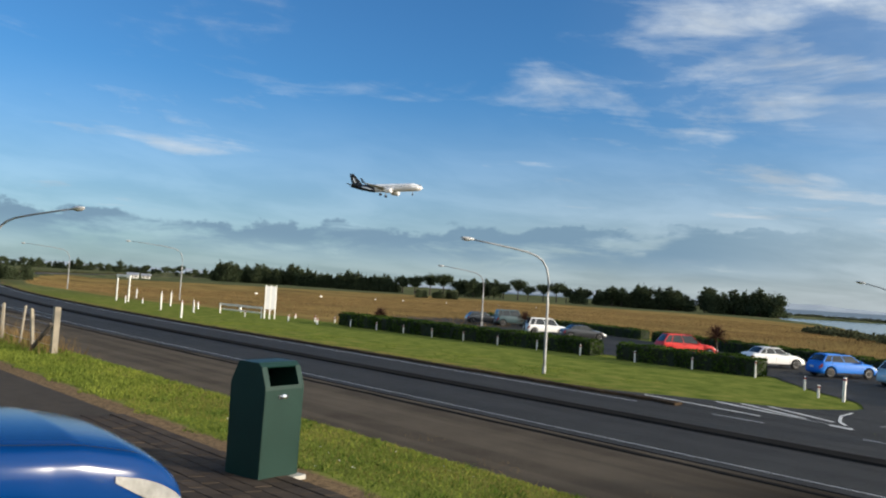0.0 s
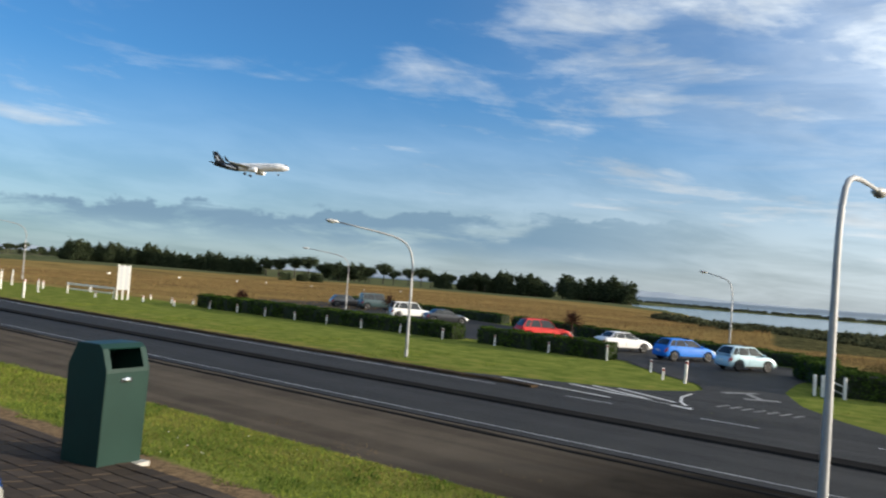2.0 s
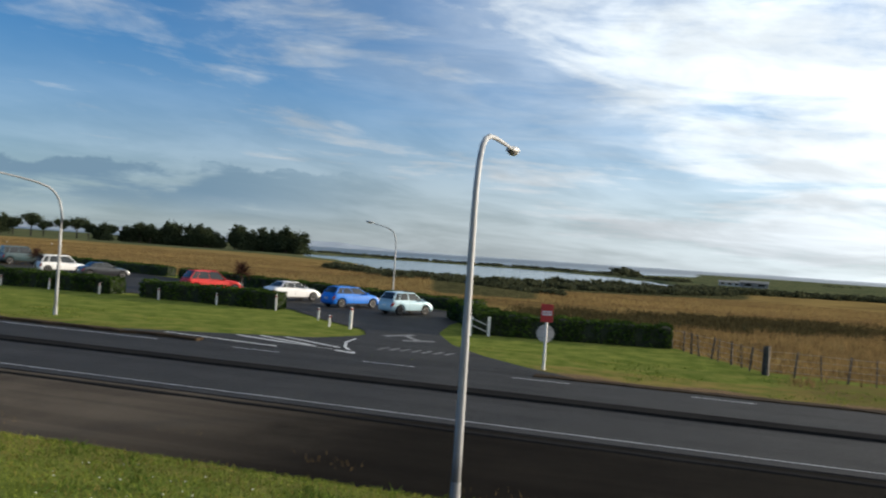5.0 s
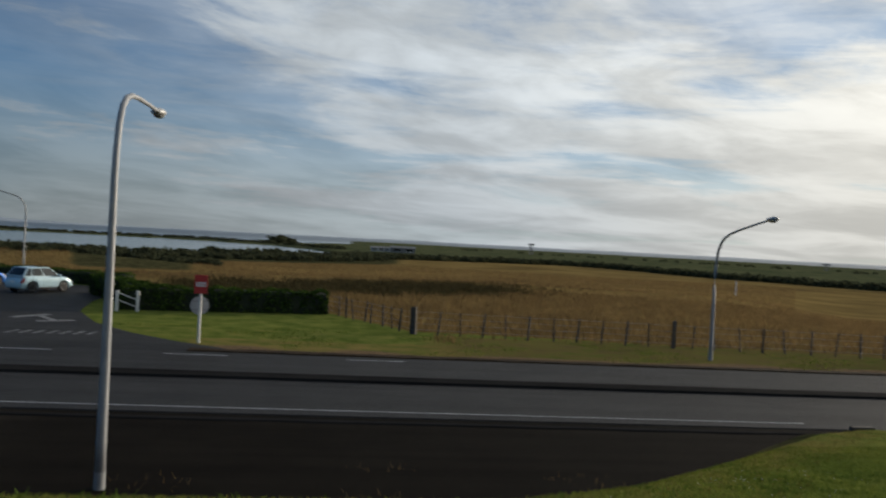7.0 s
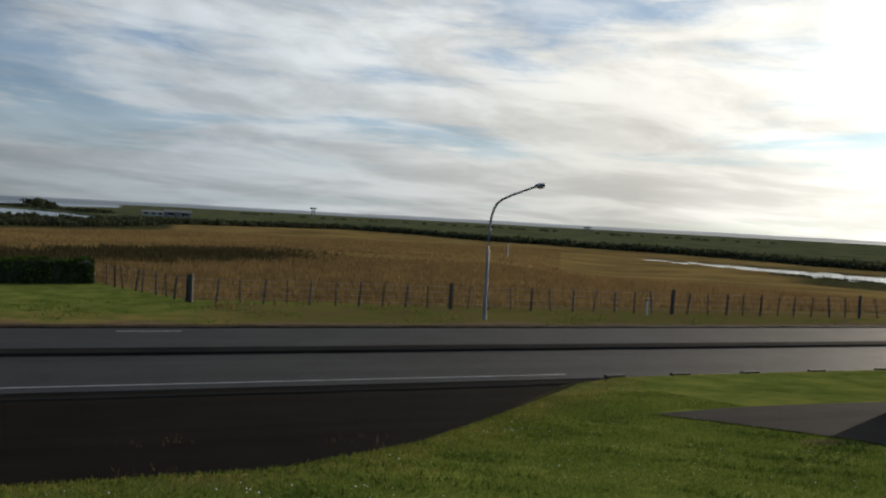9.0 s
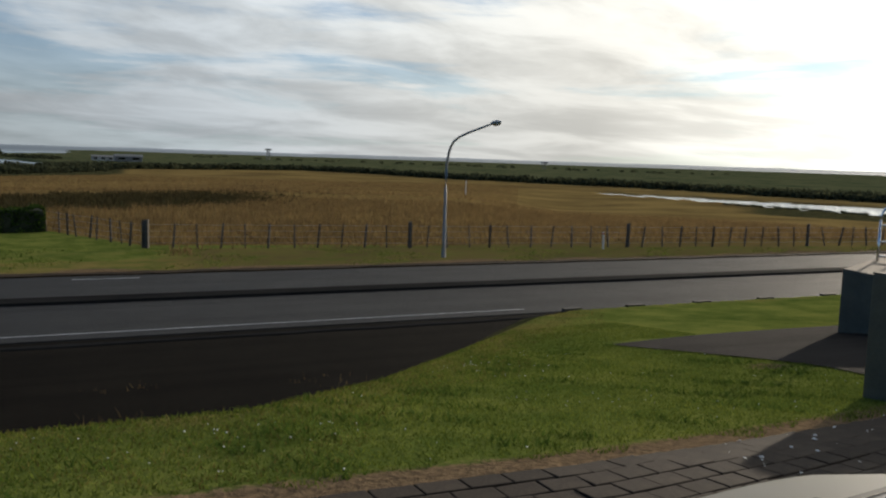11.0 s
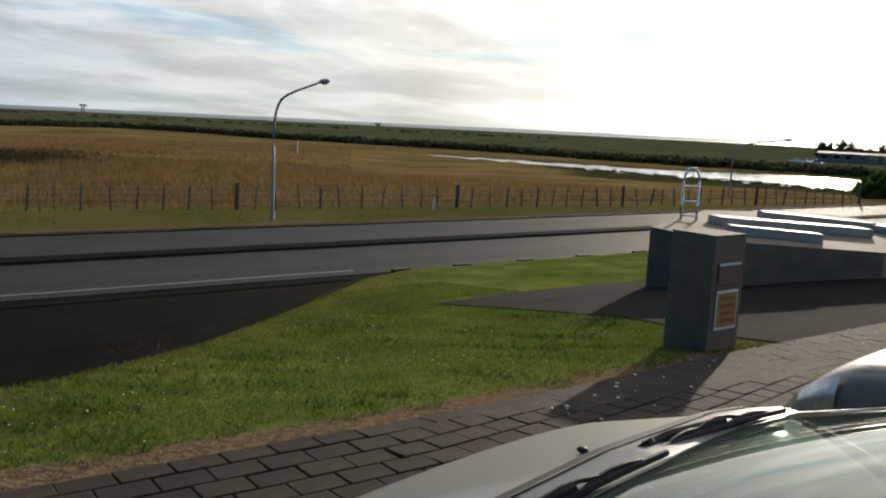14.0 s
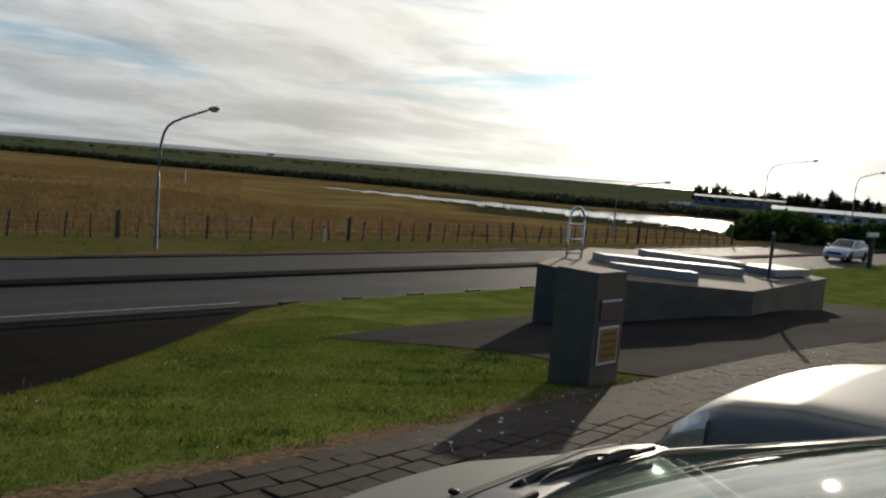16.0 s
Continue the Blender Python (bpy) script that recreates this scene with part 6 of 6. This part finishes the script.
blades("lawn_grass", scatter(300000, -14, 12, 4.4, 16, 51, on_lawn), 0.015, 0.05, 0.0065, BLADES, "short mown green lawn grass", 52)
blades("lawn_grass_far", scatter(60000, -40, -14, 3.0, 8, 53, on_lawn), 0.03, 0.09, 0.012, BLADES, "uneven green grass along the bank", 54)
blades("crest_grass", scatter(16000, -26, 13, 6.2, 19, 55, lambda x, y: np.abs(y - np.interp(x, CREST_X, CREST_Y) - 0.25) < 0.5), 0.025, 0.07, 0.008, ROUGH, "longer dry grass along the top of the bank", 56)
blades("verge_grass", scatter(60000, -70, 45, 29.9, 46, 57, lambda x, y: (zones(x, y)[..., 0] + 0.35 * np.sin(x * 0.9 + np.sin(y * 1.3)) < 0.36) & (y < 37 - 0.14 * np.maximum(x, 0)) & ((x > -2) | (x < -24) | (y < 30 + 0 * x) | ((x > -9) & (y > 36 - 0.6 * (x + 9))))), 0.03, 0.11, 0.018, BLADES, "short grass of the far verge", 58)


def in_meadow(x, y):
    z = zones(x, y)
    return (z[..., 0] > 0.5) & (z[..., 1] < 0.45) & ((np.degrees(np.arctan2(x, y)) < 30) | (np.hypot(x, y) < 80 + 30 * np.random.RandomState(7).rand(*x.shape)))


blades("meadow_near", scatter(90000, -4, 70, 34, 70, 61, in_meadow), 0.12, 0.45, 0.02, STRAW, "tall dry brown meadow grass behind the fence", 62, 0.25)
blades("meadow_far", scatter(120000, -60, 150, 66, 190, 63, in_meadow), 0.12, 0.36, 0.035, STRAW, "tall dry golden meadow grass", 64, 0.25)
blades("meadow_left", scatter(150000, -220, -20, 52, 230, 65, in_meadow), 0.12, 0.36, 0.032, STRAW, "tall dry golden meadow grass beyond the car park", 66, 0.25)
blades("sunburnt_grass", scatter(100000, -16, 13, 4.6, 19, 75, lambda x, y: on_lawn(x, y) & (np.abs(y - np.interp(x, CREST_X, CREST_Y) + 0.7 + 0.5 * np.sin(x * 1.3)) < 1.1)), 0.02, 0.05, 0.007, ROUGH, "sunburnt yellow-brown grass along the crest of the lawn", 76, 0.5)
blades("lawn_tufts", scatter(60000, -14, 12, 4.6, 13, 73, lambda x, y: on_lawn(x, y) & (np.sin(x * 2.3 + np.sin(y * 1.7) * 2) * np.sin(y * 3.1 + x * 0.9) + 0.5 * np.sin(x * 7.1 + y * 5.3) > 0.55)), 0.03, 0.085, 0.011, TUFT, "darker clumps of clover and coarse grass in the lawn", 74, 0.7)
blades("reeds", scatter(60000, -22, 32, 48, 88, 71, lambda x, y: reed_bed(x, y) > 0.40 + 0.25 * np.sin(x * 3.7) * np.sin(y * 2.9)), 0.15, 0.42, 0.04, REED, "dark olive reeds in the hollow of the meadow", 72, 0.2)
blades("fence_grass", scatter(2200, -40, -22, 6.2, 8.0, 67), 0.2, 0.6, 0.008, STRAW, "dry grass stalks along the old fence", 68, 0.3)
blades("bank_weeds", scatter(5000, -24, 11, 11.0, 15.5, 69, lambda x, y: (np.sin(x * 1.7) + np.sin(y * 2.9 + x * 0.6) > 1.15) & (y > np.interp(x, CREST_X, CREST_Y) + 3)), 0.05, 0.2, 0.008, STRAW, "dry weeds at the foot of the bank", 70, 0.4)


def clover(n, seed):
    p = scatter(n, -12, 12, 4.7, 13, seed, on_lawn)
    rng = np.random.RandomState(seed)
    p = p[p[:, 1] < np.interp(p[:, 0], CREST_X, CREST_Y) - 0.4]
    p = p[(np.sin(p[:, 0] * 1.3) + np.sin(p[:, 1] * 2.1 + p[:, 0]) > 0.1)]
    v, f = [], []
    for q in p:
        r, zz = rng.uniform(0.005, 0.010), q[2] + rng.uniform(0.03, 0.06)
        i = len(v)
        v += [(q[0] + r, q[1], zz), (q[0], q[1] + r, zz), (q[0] - r, q[1], zz), (q[0], q[1] - r, zz), (q[0], q[1], zz + r), (q[0], q[1], zz - r)]
        f += [(i, i + 1, i + 4), (i + 1, i + 2, i + 4), (i + 2, i + 3, i + 4), (i + 3, i, i + 4), (i + 1, i, i + 5), (i + 2, i + 1, i + 5), (i + 3, i + 2, i + 5), (i, i + 3, i + 5)]
    return tagged(raw("clover_flowers", v, f, WHITE_PAINT), "small white clover flowers in the lawn", "flowers", kind="stuff")


clover(1300, 81)


def pavers():
    mat = material("brown_grey_paver", (0.062, 0.047, 0.035), (0.034, 0.026, 0.020), 0.9, 4.0, 50.0, 0.4, spread=0.22, specular=0.12)
    joint = material("dark_joint_sand", (0.070, 0.058, 0.046), (0.042, 0.035, 0.028), 0.95, 4.0, 60.0, 0.4, specular=0.1)
    nx, ny = 180, 64
    bed = ruled("paving", [(-30 + 60 * i / nx, -7.0) for i in range(nx + 1)], [(-30 + 60 * i / nx, 0.08 + float(paved_to(-30 + 60 * i / nx))) for i in range(nx + 1)], ny, 0.012, joint, "paved parking area of small brown-grey concrete blocks", "paving")
    bm = bmesh.new()
    w, d = 0.294, 0.194
    box(bm, -w / 2, -d / 2, -0.03, w / 2, d / 2, 0.012)
    bmesh.ops.bevel(bm, geom=[e for e in bm.edges if all(v.co.z > 0 for v in e.verts)], offset=0.006, segments=1, affect="EDGES")
    me = bpy.data.meshes.new("paver")
    bm.to_mesh(me)
    base = [v.co.copy() for v in bm.verts]
    loops = [[v.index for v in f.verts] for f in bm.faces]
    bm.free()
    me.materials.append(mat)
    rng = random.Random(12)
    v, f, count = [], [], 0
    for j in range(30):
        y = -j * 0.20
        for i in range(100):
            x = -12 + i * 0.30 + (0.15 if j % 2 else 0)
            yy = y + float(paved_to(x))
            h = float(height(x, yy))
            slope = math.degrees(math.atan((float(height(x + 0.2, yy)) - h) / 0.2))
            fall = math.degrees(math.atan((h - float(height(x, yy - 0.2))) / 0.2)) if yy < 4.4 else -4.0
            turn = math.degrees(math.atan((float(paved_to(x + 0.2)) - float(paved_to(x - 0.2))) / 0.4))
            m = pose(x + rng.uniform(-0.004, 0.004), yy + rng.uniform(-0.004, 0.004), h + 0.028 + rng.uniform(-0.003, 0.003), fall + rng.uniform(-0.5, 0.5), -slope + rng.uniform(-0.5, 0.5), turn + rng.uniform(-1.0, 1.0))
            if count < 300 and j < 11 and 0.9 < x < 9.6:
                p = new("paver", me)
                p.parent = bed
                p.matrix_basis = m
                count += 1
            else:
                k = len(v)
                v += [m @ c for c in base]
                f += [[k + q for q in l] for l in loops]
    rest = raw("paver_field", v, f, material("brown_grey_paver_field", (0.062, 0.047, 0.035), (0.034, 0.026, 0.020), 0.9, 4.0, 50.0, 0.4, spread=0.22, island=True, specular=0.12), bed)
    tagged(rest, kind="stuff")


pavers()


def shell_chips():
    """Bits of white shell lying on the paving."""
    rng = np.random.RandomState(91)
    v, f = [], []
    for _ in range(90):
        x = rng.uniform(4.5, 16)
        y = float(paved_to(x)) - abs(rng.normal()) * 0.7 + 0.2
        r, z = rng.uniform(0.012, 0.035), float(height(x, y)) + 0.036
        i, a = len(v), rng.uniform(0, 6.28)
        for k in range(5):
            q = r * rng.uniform(0.5, 1.0)
            v.append((x + q * math.cos(a + k * 1.257), y + q * math.sin(a + k * 1.257), z))
        v.append((x, y, z + r * 0.5))
        f += [(i + k, i + (k + 1) % 5, i + 5) for k in range(5)]
    return tagged(raw("shell_chips", v, f, WHITE_PAINT), "bits of broken white shell on the paving", "shells", kind="stuff")


shell_chips()
